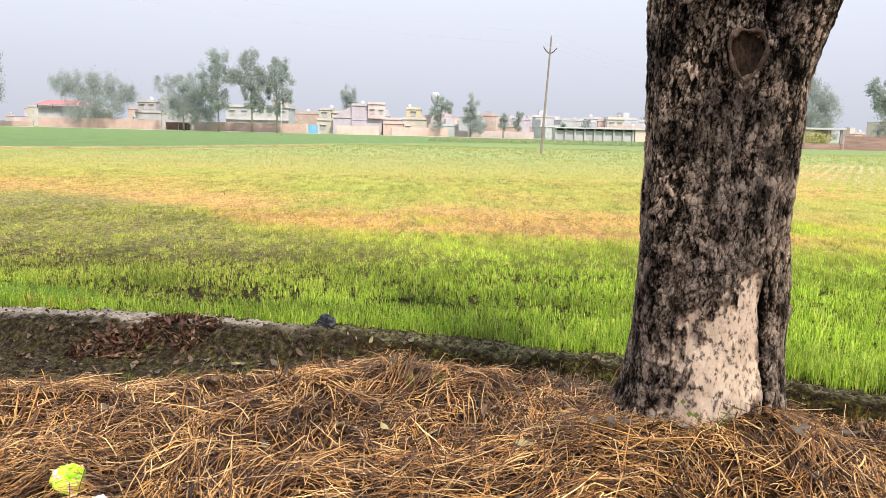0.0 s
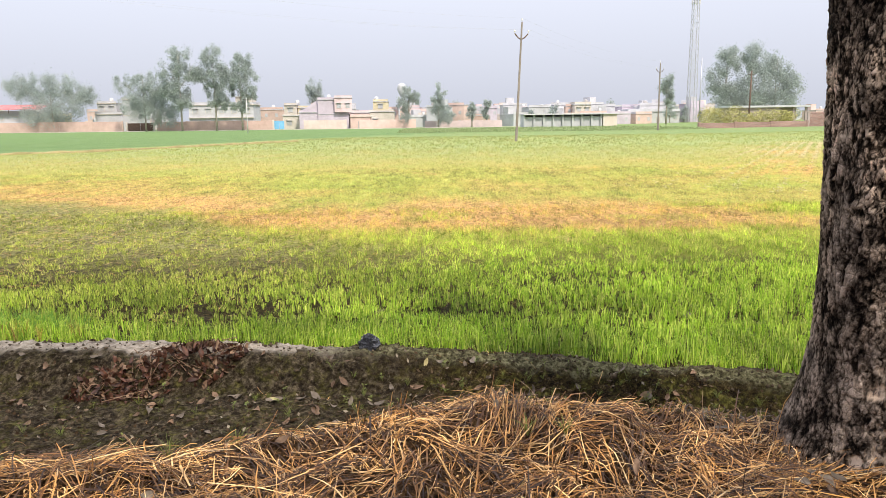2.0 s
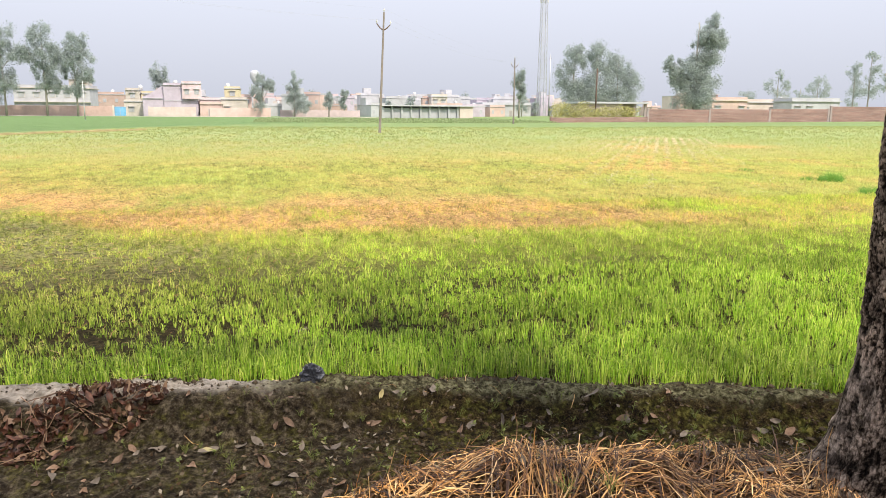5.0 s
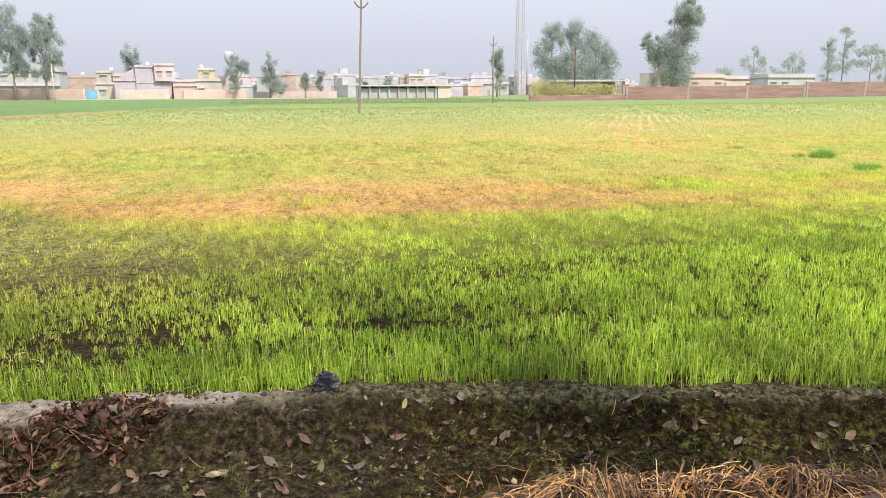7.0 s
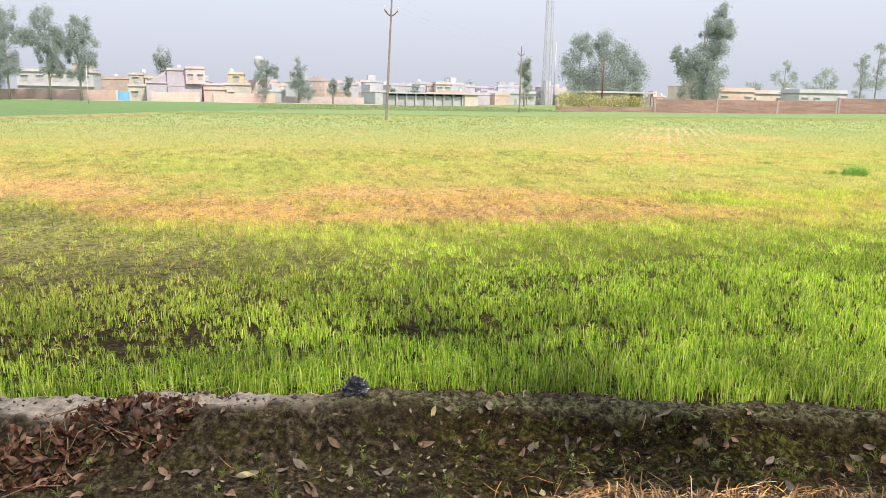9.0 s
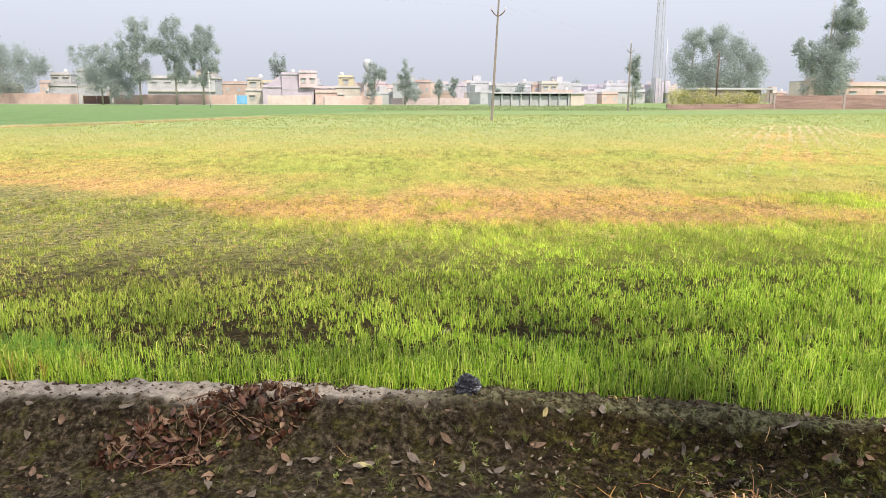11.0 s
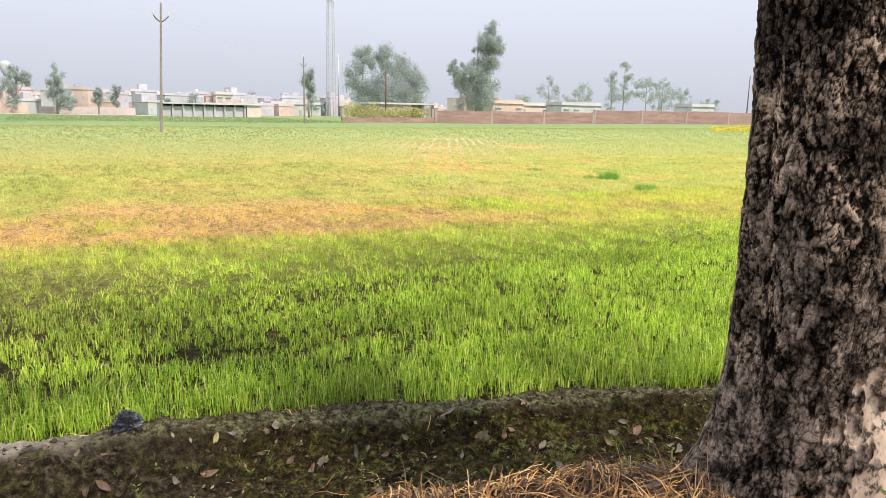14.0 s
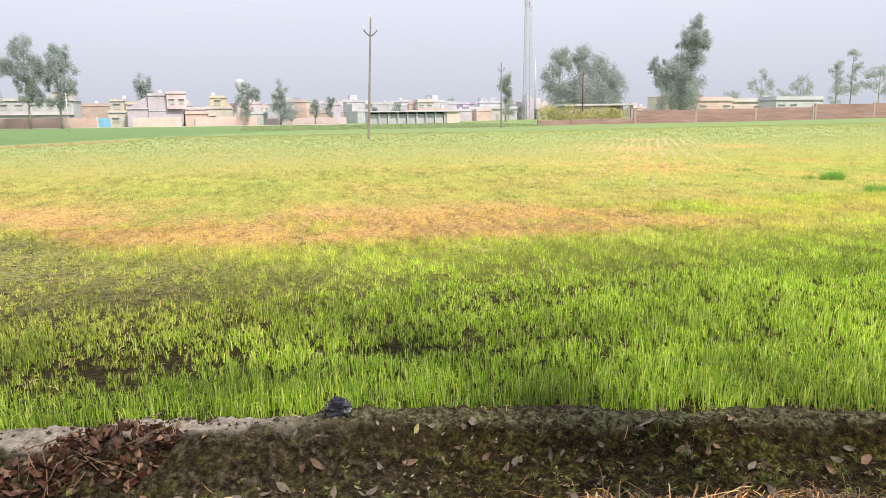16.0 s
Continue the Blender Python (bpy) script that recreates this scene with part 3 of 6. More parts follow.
def build_straw():
    n = 68000
    x, y = rng.uniform(-3.3, 3.4, n), rng.uniform(1.2, 4.5, n)
    v = lip_y(x) - y
    trunk = np.hypot(x - 1.55, y - 3.33) < 0.37
    keep = (v > -0.2 - 0.12 * rng.random(n)) & ~trunk & (rng.random(n) < 0.86 + 0.4 * vnoise(x * 2.4, y * 2.4, 71))
    keep &= (np.abs(x - 0.05) < 2.75 + 0.6 * rng.random(n) + 0.35 * vnoise(y * 2.1, y * 0, 78)) & (y > 1.25 + 0.6 * rng.random(n) ** 1.5 + 0.3 * vnoise(x * 1.7, x * 0, 79))
    x, y, v = x[keep], y[keep], v[keep]
    n = len(x)
    bundle = hash2(np.floor(x * 5 + 1.5 * vnoise(x * 3, y * 3, 74)), np.floor(y * 5 + 1.5 * vnoise(x * 3, y * 3, 75)), 76)
    ang = 0.9 * fbm(x * 1.6, y * 1.6, 2, 73) * math.pi + 1.5 * (bundle - 0.5) + rng.normal(0, 0.3, n)
    ang = np.where(rng.random(n) < 0.3, rng.uniform(0, math.pi, n), ang)
    length = rng.uniform(0.05, 0.32, n) * rng.choice([0.3, 0.75, 1.4], n, p=[0.53, 0.32, 0.15])
    width = rng.uniform(0.0018, 0.0052, n) * np.where(length > 0.22, 1.4, 1.0) * np.where(rng.random(n) < 0.05, 1.7, 1.0)
    hump = 0.08 * np.clip(vnoise(x * 2.4, y * 2.4, 71), 0, 1)
    l0 = rng.uniform(-0.012, 0.04, n) + hump * rng.random(n)
    l1 = l0 + rng.normal(0, 0.02, n) + (rng.random(n) < 0.07) * rng.uniform(0, 0.12, n)
    me = ribbons("loose_straw", x, y, ang, length, width, l0, np.maximum(l1, -0.01), rng.normal(0, 0.006, n))
    tagged(put("loose_straw", me, MAT["straw"]), "tangled heap of golden-brown dry rice straw on the verge", "straw", kind="stuff")
    n = 22000
    x, y = rng.uniform(-3.0, 3.2, n), rng.uniform(1.5, 4.4, n)
    keep = (lip_y(x) - y > -0.16 * rng.random(n)) & (np.hypot(x - 1.55, y - 3.33) > 0.37) & (fbm(x * 2.6, y * 2.6, 3, 64) > rng.normal(-0.02, 0.1, n))
    x, y = x[keep], y[keep]
    n = len(x)
    lift = rng.uniform(0.0, 0.05, n)
    me = ribbons("chaff", x, y, rng.uniform(0, math.pi, n), rng.uniform(0.012, 0.055, n), rng.uniform(0.0012, 0.004, n), lift, np.maximum(lift + rng.normal(0, 0.008, n), 0), rng.normal(0, 0.004, n))
    tagged(put("chaff", me, MAT["straw"]), "broken brown straw chaff lying over the verge", "chaff", kind="stuff")


build_straw()


# ---- the roadside tree ----
TREE = (1.54, 3.33)


def trunk_radius(th, z):
    r = np.interp(z, [-0.3, 0.15, 0.3, 0.5, 0.8, 1.1, 1.45, 1.9, 2.4, 3.4, 4.6], [0.50, 0.455, 0.415, 0.375, 0.345, 0.335, 0.328, 0.325, 0.318, 0.30, 0.28])
    fork = np.interp(z, [1.3, 1.98, 2.37, 2.8, 3.5, 4.6], [-0.015, 0.045, 0.20, 0.30, 0.2, 0.05])
    r = r + fork * np.clip(np.cos(th - 0.05), 0, 1) ** 1.5
    flare = np.exp(-np.clip(z - 0.1, 0, 9) / 0.2)
    for a, amp, sharp in ((2.5, 0.42, 7), (3.3, 0.10, 10), (4.05, 0.05, 20), (5.6, 0.10, 12), (0.6, 0.12, 8), (1.5, 0.12, 8)):
        r = r + amp * flare * np.exp(sharp * (np.cos(th - a) - 1))
    r = r + smooth(0.3, 0.8, z) * (0.03 * np.exp(7 * (np.cos(th + 2.79) - 1)) + 0.022 * np.exp(14 * (np.cos(th - 2.62) - 1)) - 0.018 * np.exp(8 * (np.cos(th - 2.13) - 1)))
    return r + 0.012 * np.sin(3 * th + 2.2 * z) + 0.01 * np.sin(5 * th - 3.1 * z)


def axis_at(z):
    return TREE[0] + np.interp(z, [0, 1.4, 2.4, 4.6], [0.02, -0.01, 0.0, 0.1]), TREE[1] + np.interp(z, [0, 1.2, 2.4, 4.6], [0.0, -0.02, 0.05, 0.2])


def bark_material():
    m, nt, b = base("ridged_dark_bark", 0.95, 0.05)
    fine = noise_of(nt, 60, 8, 0.75, squash=(1, 1, 0.6))
    # fissures: the borders of small uneven plates
    geo = nt.nodes.new("ShaderNodeNewGeometry").outputs["Position"]
    wob = nt.nodes.new("ShaderNodeTexNoise")
    wob.inputs["Scale"].default_value, wob.inputs["Detail"].default_value = 26, 4
    nt.links.new(geo, wob.inputs["Vector"])
    push = nt.nodes.new("ShaderNodeVectorMath")
    push.operation = "MULTIPLY_ADD"
    push.inputs[1].default_value = (0.05, 0.05, 0.05)
    nt.links.new(wob.outputs["Color"], push.inputs[0])
    nt.links.new(geo, push.inputs[2])
    squeeze = nt.nodes.new("ShaderNodeMapping")
    squeeze.inputs["Scale"].default_value = (1, 1, 0.6)
    nt.links.new(push.outputs[0], squeeze.inputs["Vector"])
    edges = []
    for scale in (30, 75):
        v = nt.nodes.new("ShaderNodeTexVoronoi")
        v.feature = "DISTANCE_TO_EDGE"
        v.inputs["Scale"].default_value = scale
        nt.links.new(squeeze.outputs[0], v.inputs["Vector"])
        edges.append(ramp(nt, v.outputs["Distance"], [(0.0, (0, 0, 0)), (0.13, (1, 1, 1))]))
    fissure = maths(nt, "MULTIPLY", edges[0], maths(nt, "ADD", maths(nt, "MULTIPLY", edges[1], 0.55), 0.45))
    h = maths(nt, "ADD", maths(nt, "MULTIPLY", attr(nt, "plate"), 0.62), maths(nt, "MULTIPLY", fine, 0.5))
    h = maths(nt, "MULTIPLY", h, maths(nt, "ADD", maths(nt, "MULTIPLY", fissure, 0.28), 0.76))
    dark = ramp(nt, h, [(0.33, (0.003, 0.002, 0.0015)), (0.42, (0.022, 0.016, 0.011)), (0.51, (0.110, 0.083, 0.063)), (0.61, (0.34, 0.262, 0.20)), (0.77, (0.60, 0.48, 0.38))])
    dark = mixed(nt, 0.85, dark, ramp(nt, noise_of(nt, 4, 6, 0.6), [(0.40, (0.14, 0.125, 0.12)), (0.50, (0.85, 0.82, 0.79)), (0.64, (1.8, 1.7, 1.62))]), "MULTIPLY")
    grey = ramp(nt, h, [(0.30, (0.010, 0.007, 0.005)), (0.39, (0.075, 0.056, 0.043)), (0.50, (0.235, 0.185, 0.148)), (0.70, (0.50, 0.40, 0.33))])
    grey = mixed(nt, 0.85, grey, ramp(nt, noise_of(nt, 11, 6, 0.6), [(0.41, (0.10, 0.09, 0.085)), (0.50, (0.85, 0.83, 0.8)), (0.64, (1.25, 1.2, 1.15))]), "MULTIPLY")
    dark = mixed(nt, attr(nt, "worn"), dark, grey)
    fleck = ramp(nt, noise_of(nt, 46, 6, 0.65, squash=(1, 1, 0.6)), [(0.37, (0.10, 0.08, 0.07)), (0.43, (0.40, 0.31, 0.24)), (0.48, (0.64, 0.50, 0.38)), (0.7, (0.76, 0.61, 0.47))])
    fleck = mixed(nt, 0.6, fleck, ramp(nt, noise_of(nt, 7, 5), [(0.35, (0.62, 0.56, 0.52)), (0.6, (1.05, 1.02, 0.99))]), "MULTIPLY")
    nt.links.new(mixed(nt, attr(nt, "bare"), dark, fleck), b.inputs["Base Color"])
    relief = maths(nt, "ADD", fine, maths(nt, "MULTIPLY", fissure, 0.6))
    bumped(nt, b, maths(nt, "MULTIPLY", relief, maths(nt, "SUBTRACT", 1.12, attr(nt, "bare"))), 0.9, 0.014)
    return m


MAT["bark"] = bark_material()


def build_tree():
    tree = empty("roadside_tree", pose(TREE[0], TREE[1], 0), "mature tree with dark rough bark and a pale bare patch", "tree")
    inv = Matrix.Translation((-TREE[0], -TREE[1], 0))
    ths = np.radians(np.concatenate([np.linspace(-180, 0, 260, endpoint=False), np.linspace(0, 170, 60, endpoint=False), np.linspace(170, 180, 14, endpoint=False)]))
    zs = np.concatenate([np.arange(-0.1, 2.6, 0.0085), np.arange(2.7, 4.6, 0.05), [4.58, 4.60]])
    th, z = np.meshgrid(ths, zs)
    deg = np.degrees(th)
    warp, warp2 = 1.5 * fbm(th * 7 + 40, z * 9, 4, 81), 1.5 * fbm(th * 7 + 11, z * 9 + 5, 4, 82)
    turn = th / (2 * math.pi) + 0.5
    f1, f2, who = worley(turn * 42 + 1.3 * warp, z * 17 + 1.3 * warp2, 83, 42)
    g1, g2, gw = worley(turn * 116 + 1.9 * warp2, z * 46 + 1.9 * warp, 87, 116)
    ridge = np.clip(1 - np.abs(fbm(th * 13 + 0.9 * warp, z * 9 + 0.9 * warp2, 5, 89)) * 2.8, 0, 1)
    flake = smooth(0.02, 0.13, f2 - f1) * (0.2 + 0.8 * who) + 0.35 * (who - 0.5) * f1
    small = smooth(0.02, 0.16, g2 - g1) * (0.15 + 0.85 * gw)
    plate = np.clip(0.45 * flake + 0.3 * small + 0.3 * ridge, 0, 1)
    n1, n2 = fbm(th * 5.5, z * 9, 4, 91), fbm(th * 14, z * 22, 3, 93)
    left = np.interp(z, [0.3, 0.5, 0.7, 0.9, 1.0, 1.1, 1.3], [-142, -139, -132, -125, -112, -88, -80])
    right = np.interp(z, [0.3, 1.0, 1.3], [-63, -65, -72])
    bare = smooth(-4, 5, deg - left + 20 * n1 + 30 * n2 + 14 * fbm(th * 40, z * 45, 2, 94)) * smooth(-3, 3, right - deg + 4 * n2) * smooth(0.0, 0.06, 1.17 - z + 0.05 * n1)
    bare = bare * smooth(0.0, 0.16, 0.78 + n2 + 0.5 * n1)
    crack = np.exp(-((deg + 61 + 4 * vnoise(z * 5, z * 0, 95)) / 2.2) ** 2) * smooth(0.25, 0.4, z) * (1 - smooth(1.0, 1.2, z))
    worn = (1 - smooth(0.82, 0.98, z + 0.05 * n1)) * (0.8 - 0.42 * smooth(-150, -120, deg) * smooth(-60, -110, deg)) * (1.1 + 0.9 * n1)
    light = smooth(0.0, 0.35, fbm(th * 4, z * 2.2, 4, 97) + 0.09) * 0.7 * smooth(2.2, 1.5, z)
    light = light + 0.85 * np.exp(-((deg + 92) / 30) ** 2 - ((z - 1.45) / 0.4) ** 2) * (0.6 + 0.8 * n1)
    lump = 0.016 * fbm(th * 3, z * 3.5, 3, 99)
    rel = (0.0085 * flake + 0.004 * small + 0.004 * ridge + 0.004 * n2) * (1 - 0.9 * bare) * (1 - 0.65 * np.clip(worn, 0, 1)) - 0.012 * bare + 0.002 * n2 * bare - 0.035 * crack
    kd = np.hypot((deg + 96) / 17.0, (z - 2.08) / 0.118)
    rel = rel + 0.03 * np.exp(-(np.clip(kd - 0.9, 0, 9) / 0.5) ** 2) - 0.055 * smooth(0.85, 0.6, kd)
    r = (trunk_radius(th, z) + rel + lump - 0.012) * np.where(z > 4.59, 0.02, 1.0)
    ax, ay = axis_at(z)
    verts = np.stack([(ax - TREE[0] + r * np.cos(th)).ravel(), (ay - TREE[1] + r * np.sin(th)).ravel(), z.ravel()], 1)
    n, k = len(ths), len(zs)
    i = np.arange(k - 1)[:, None] * n
    j = np.arange(n)[None, :]
    quads = np.stack([(i + j).ravel(), (i + (j + 1) % n).ravel(), (i + n + (j + 1) % n).ravel(), (i + n + j).ravel()], 1)
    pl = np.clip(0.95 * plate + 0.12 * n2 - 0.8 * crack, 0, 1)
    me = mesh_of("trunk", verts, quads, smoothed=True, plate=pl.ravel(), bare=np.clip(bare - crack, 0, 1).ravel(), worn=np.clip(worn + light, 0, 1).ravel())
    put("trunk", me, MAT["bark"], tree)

    # callus ring of a lost branch
    kt, kz = radians(-96), 2.08
    rk = float(trunk_radius(np.array(kt), np.array(kz))) + 0.012
    kx, ky = axis_at(kz)
    out = Vector((math.cos(kt), math.sin(kt), 0.0))
    side = Vector((-math.sin(kt), math.cos(kt), 0.0))
    centre = Vector((float(kx) - TREE[0], float(ky) - TREE[1], kz)) + out * rk
    bm = bmesh.new()
    rings = []
    for a in range(72):
        t = 2 * math.pi * a / 72
        wob = 1 + 0.07 * math.sin(2 * t + 1) + 0.05 * math.sin(3 * t) + 0.03 * math.sin(7 * t)
        mid = centre + side * (0.067 * wob * math.cos(t) * (1 + 0.22 * math.sin(t))) + Vector((0, 0, 0.108 * wob * math.sin(t) - 0.01 * math.cos(t)))
        away = (side * math.cos(t) + Vector((0, 0, math.sin(t)))).normalized()
        fat = 0.0095 * (1 + 0.35 * math.sin(5 * t + 2) + 0.15 * math.sin(11 * t))
        rings.append([bm.verts.new(mid + fat * (math.cos(b) * away + math.sin(b) * out * 1.2) + out * 0.01) for b in (2 * math.pi * s / 10 for s in range(10))])
    for a in range(72):
        p, q = rings[a], rings[(a + 1) % 72]
        for s in range(10):
            bm.faces.new((p[s], q[s], q[(s + 1) % 10], p[(s + 1) % 10]))
    part("knot_ring", bm, surface("callus_bark", (0.035, 0.022, 0.014), (0.22, 0.145, 0.10), 55, 0.85, 0.7, 0.01), tree, "grey-brown callus ring round a lost branch", True)
    bm = bmesh.new()
    hub = bm.verts.new(centre - out * 0.012)
    loops = []
    for q in (0.35, 0.7, 1.0):
        loop = []
        for a in range(40):
            t = 2 * math.pi * a / 40
            wob = (1 + 0.07 * math.sin(2 * t + 1) + 0.05 * math.sin(3 * t)) * q
            dent = 0.012 * noise.noise(Vector((math.cos(t) * q * 4, math.sin(t) * q * 4, 3)))
            loop.append(bm.verts.new(centre + side * (0.067 * wob * math.cos(t) * (1 + 0.22 * math.sin(t))) + Vector((0, 0, 0.108 * wob * math.sin(t))) + out * (dent - 0.01)))
        loops.append(loop)
    for a in range(40):
        bm.faces.new((hub, loops[0][a], loops[0][(a + 1) % 40]))
        for p, q in zip(loops, loops[1:]):
            bm.faces.new((p[a], q[a], q[(a + 1) % 40], p[(a + 1) % 40]))
    part("knot_wood", bm, surface("rotten_heartwood", (0.012, 0.007, 0.004), (0.11, 0.066, 0.038), 45, 0.95, 1.0, 0.02, squash=(1, 1, 0.5)), tree, "dark rotten wood inside the knot", True)
    crown(tree, TREE, 4.0, [(1.4, 1.4, 5.8, 4.2, 3.2, 1.7), (-1.6, 1.2, 5.5, 2.9, 3.0, 1.4), (4.6, 0.8, 5.6, 3.2, 3.0, 1.5), (3.2, -0.8, 5.0, 3.4, 2.6, 1.3)], 900, 11)


def crown(tree, foot, top, lobes, count, seed):
    """Limbs and leaves above the view, laid out to shade the verge and field."""
    rg = np.random.default_rng(seed)
    for cx, cy, cz, rx, ry, rz in lobes:
        bm = bmesh.new()
        a = Vector((0.05, 0.1, top))
        b = Vector((cx - foot[0], cy - foot[1], cz))
        tube(bm, [a, a.lerp(b, 0.4) + Vector((0, 0, 0.4)), a.lerp(b, 0.8), b + Vector((0, 0, 0.5))], [0.2, 0.14, 0.08, 0.03], 10)
        part("limb", bm, MAT["limb"], tree, smoothed=True)
    share = np.array([l[3] * l[4] for l in lobes])
    pick = rg.choice(len(lobes), count, p=share / share.sum())
    l = np.array(lobes)[pick]
    d = rg.standard_normal((count, 3))
    d /= np.linalg.norm(d, axis=1)[:, None]
    c = l[:, :3] + d * l[:, 3:] * (rg.random(count) ** 0.45)[:, None] - [foot[0], foot[1], 0]
    me = leaf_quads("crown", c, rg.uniform(0.14, 0.34, count), rg)
    put("crown", me, MAT["canopy"], tree)


def leaf_quads(name, c, size, rg, flat=0.0):
    n = len(c)
    u = rg.standard_normal((n, 3))
    w = rg.standard_normal((n, 3))
    w[:, 2] *= 1 - flat
    u /= np.linalg.norm(u, axis=1)[:, None]
    w -= u * (u * w).sum(1)[:, None]
    w /= np.linalg.norm(w, axis=1)[:, None]
    s = size[:, None]
    v = np.stack([c - u * s * 0.5, c + w * s * 0.26, c + u * s * 0.5, c - w * s * 0.26], 1).reshape(-1, 3)
    return mesh_of(name, v, np.arange(n)[:, None] * 4 + [0, 1, 2, 3])


build_tree()


def unseen_shade_tree(x, y, lobes, count, seed):
    tree = empty("roadside_tree", pose(x, y, 0), "unseen roadside tree with a broad leafy crown, added for shade", "tree", "trees along the road")
    bm = bmesh.new()
    tube(bm, [(0, 0, -0.1), (0, 0, 0.5), (0.05, 0, 2.2), (0.05, 0.1, 4.1)], [0.5, 0.36, 0.31, 0.26], 18)
    part("trunk", bm, MAT["trunk"], tree, smoothed=True)
    crown(tree, (x, y), 4.0, lobes, count, seed)


# two trees outside the view, added to cast shade over the near field
unseen_shade_tree(-10.5, 5.5, [(-10, 6.6, 6.8, 4.6, 4.2, 2.0), (-7.4, 6.8, 5.6, 2.6, 3.2, 1.6), (-9, 4.0, 5.6, 4.5, 3.0, 1.6), (-5.5, 4.5, 5.2, 2.4, 3.0, 1.4)], 850, 12)
unseen_shade_tree(10.5, 0.5, [(10, 0.4, 6.0, 4.4, 3.6, 2.0), (8.0, 0.6, 5.4, 3.0, 3.2, 1.6), (13, 0.2, 6.0, 3.2, 3.4, 1.8)], 450, 13)


# ---- poles, wires, mast ----
def power_pole(x, y, h, lean, label, fat=0.16):
    p = empty("power_pole", pose(x, y, h1(x, y) - 0.02, 0, lean, 0), label, "pole", "power poles in the field")
    bm = bmesh.new()
    bmesh.ops.create_cone(bm, cap_ends=True, segments=4, radius1=fat * 1.25, radius2=fat * 0.72, depth=h, matrix=pose(0, 0, h / 2, 0, 0, 45))
    bmesh.ops.bevel(bm, geom=bm.edges[:], offset=0.015, segments=1, affect="EDGES")
    part("shaft", bm, MAT["concrete"], p)
    bm = bmesh.new()
    for s in (-1, 1):
        tube(bm, [(0, 0.02, h * 0.855), (s * 0.28, 0.02, h * 0.872), (s * 0.56, 0.02, h * 0.905)], [0.05, 0.05, 0.045], 6)
    part("crossarm", bm, MAT["rust"], p, "rusty steel V crossarm")
    for ix, iz in ((-0.56, h * 0.905), (0.56, h * 0.905), (0, h)):
        bm = bmesh.new()
        tube(bm, [(ix, 0.02, iz), (ix, 0.02, iz + 0.12), (ix, 0.02, iz + 0.14), (ix, 0.02, iz + 0.2), (ix, 0.02, iz + 0.22), (ix, 0.02, iz + 0.3)], [0.02, 0.03, 0.075, 0.07, 0.05, 0.03], 8)
        part("insulator", bm, MAT["ceramic"], p, "white porcelain insulator")
    return p


power_pole(7.7, 62.4, 9.75, 2.6, "slightly leaning concrete power pole standing in the wheat field", 0.115)
power_pole(35.3, 110, 9.9, 0.0, "concrete power pole standing in the wheat field", 0.13)


def plain_pole(x, y, h, r, mat, label):
    p = empty("utility_pole", pose(x, y, h1(x, y) - 0.02), label, "pole")
    bm = bmesh.new()
    tube(bm, [(0, 0, 0), (0, 0, h * 0.5), (0.03, 0, h)], [r, r * 0.85, r * 0.65], 8)
    part("shaft", bm, mat, p, smoothed=True)
    bm = bmesh.new()
    box(bm, -0.55, 0.55, -0.05, 0.05, h * 0.93, h * 0.93 + 0.1, 0.01)
    part("crossarm", bm, MAT["rust"], p)


plain_pole(57.2, 128, 9.6, 0.17, MAT["rust"], "dark steel utility pole beside the brick shed")
plain_pole(-33, 140, 6.6, 0.10, MAT["ceramic"], "short white painted pole at the edge of the field")
plain_pole(199, 160, 15, 0.2, MAT["rust"], "tall thin dark utility pole behind the brick wall")
plain_pole(97, 255, 22, 0.25, MAT["steel"], "thin steel mast beside the lattice tower")


def wire(name, a, b, sag, r=0.003):
    bm = bmesh.new()
    a, b = Vector(a), Vector(b)
    pts = [a.lerp(b, k / 24) - Vector((0, 0, 4 * sag * (k / 24) * (1 - k / 24))) for k in range(25)]
    tube(bm, pts, [r] * 25, 4)
    me = bpy.data.meshes.new(name)
    bm.to_mesh(me)
    bm.free()
    tagged(put(name, me, MAT["steel"]), "thin grey overhead power line strung between poles", "power line", "overhead power lines")


for off, up in ((-0.56, 9.1), (0.56, 9.1), (0.0, 10.02)):
    wire("power_line", (8.15 + off, 62.4, up), (35.3 + off, 110, up + 0.15), 0.7)
    wire("power_line", (8.15 + off, 62.4, up), (-34 + off, 26, up), 0.9)
    wire("power_line", (35.3 + off, 110, up + 0.15), (95 + off, 230, up + 1), 1.5)


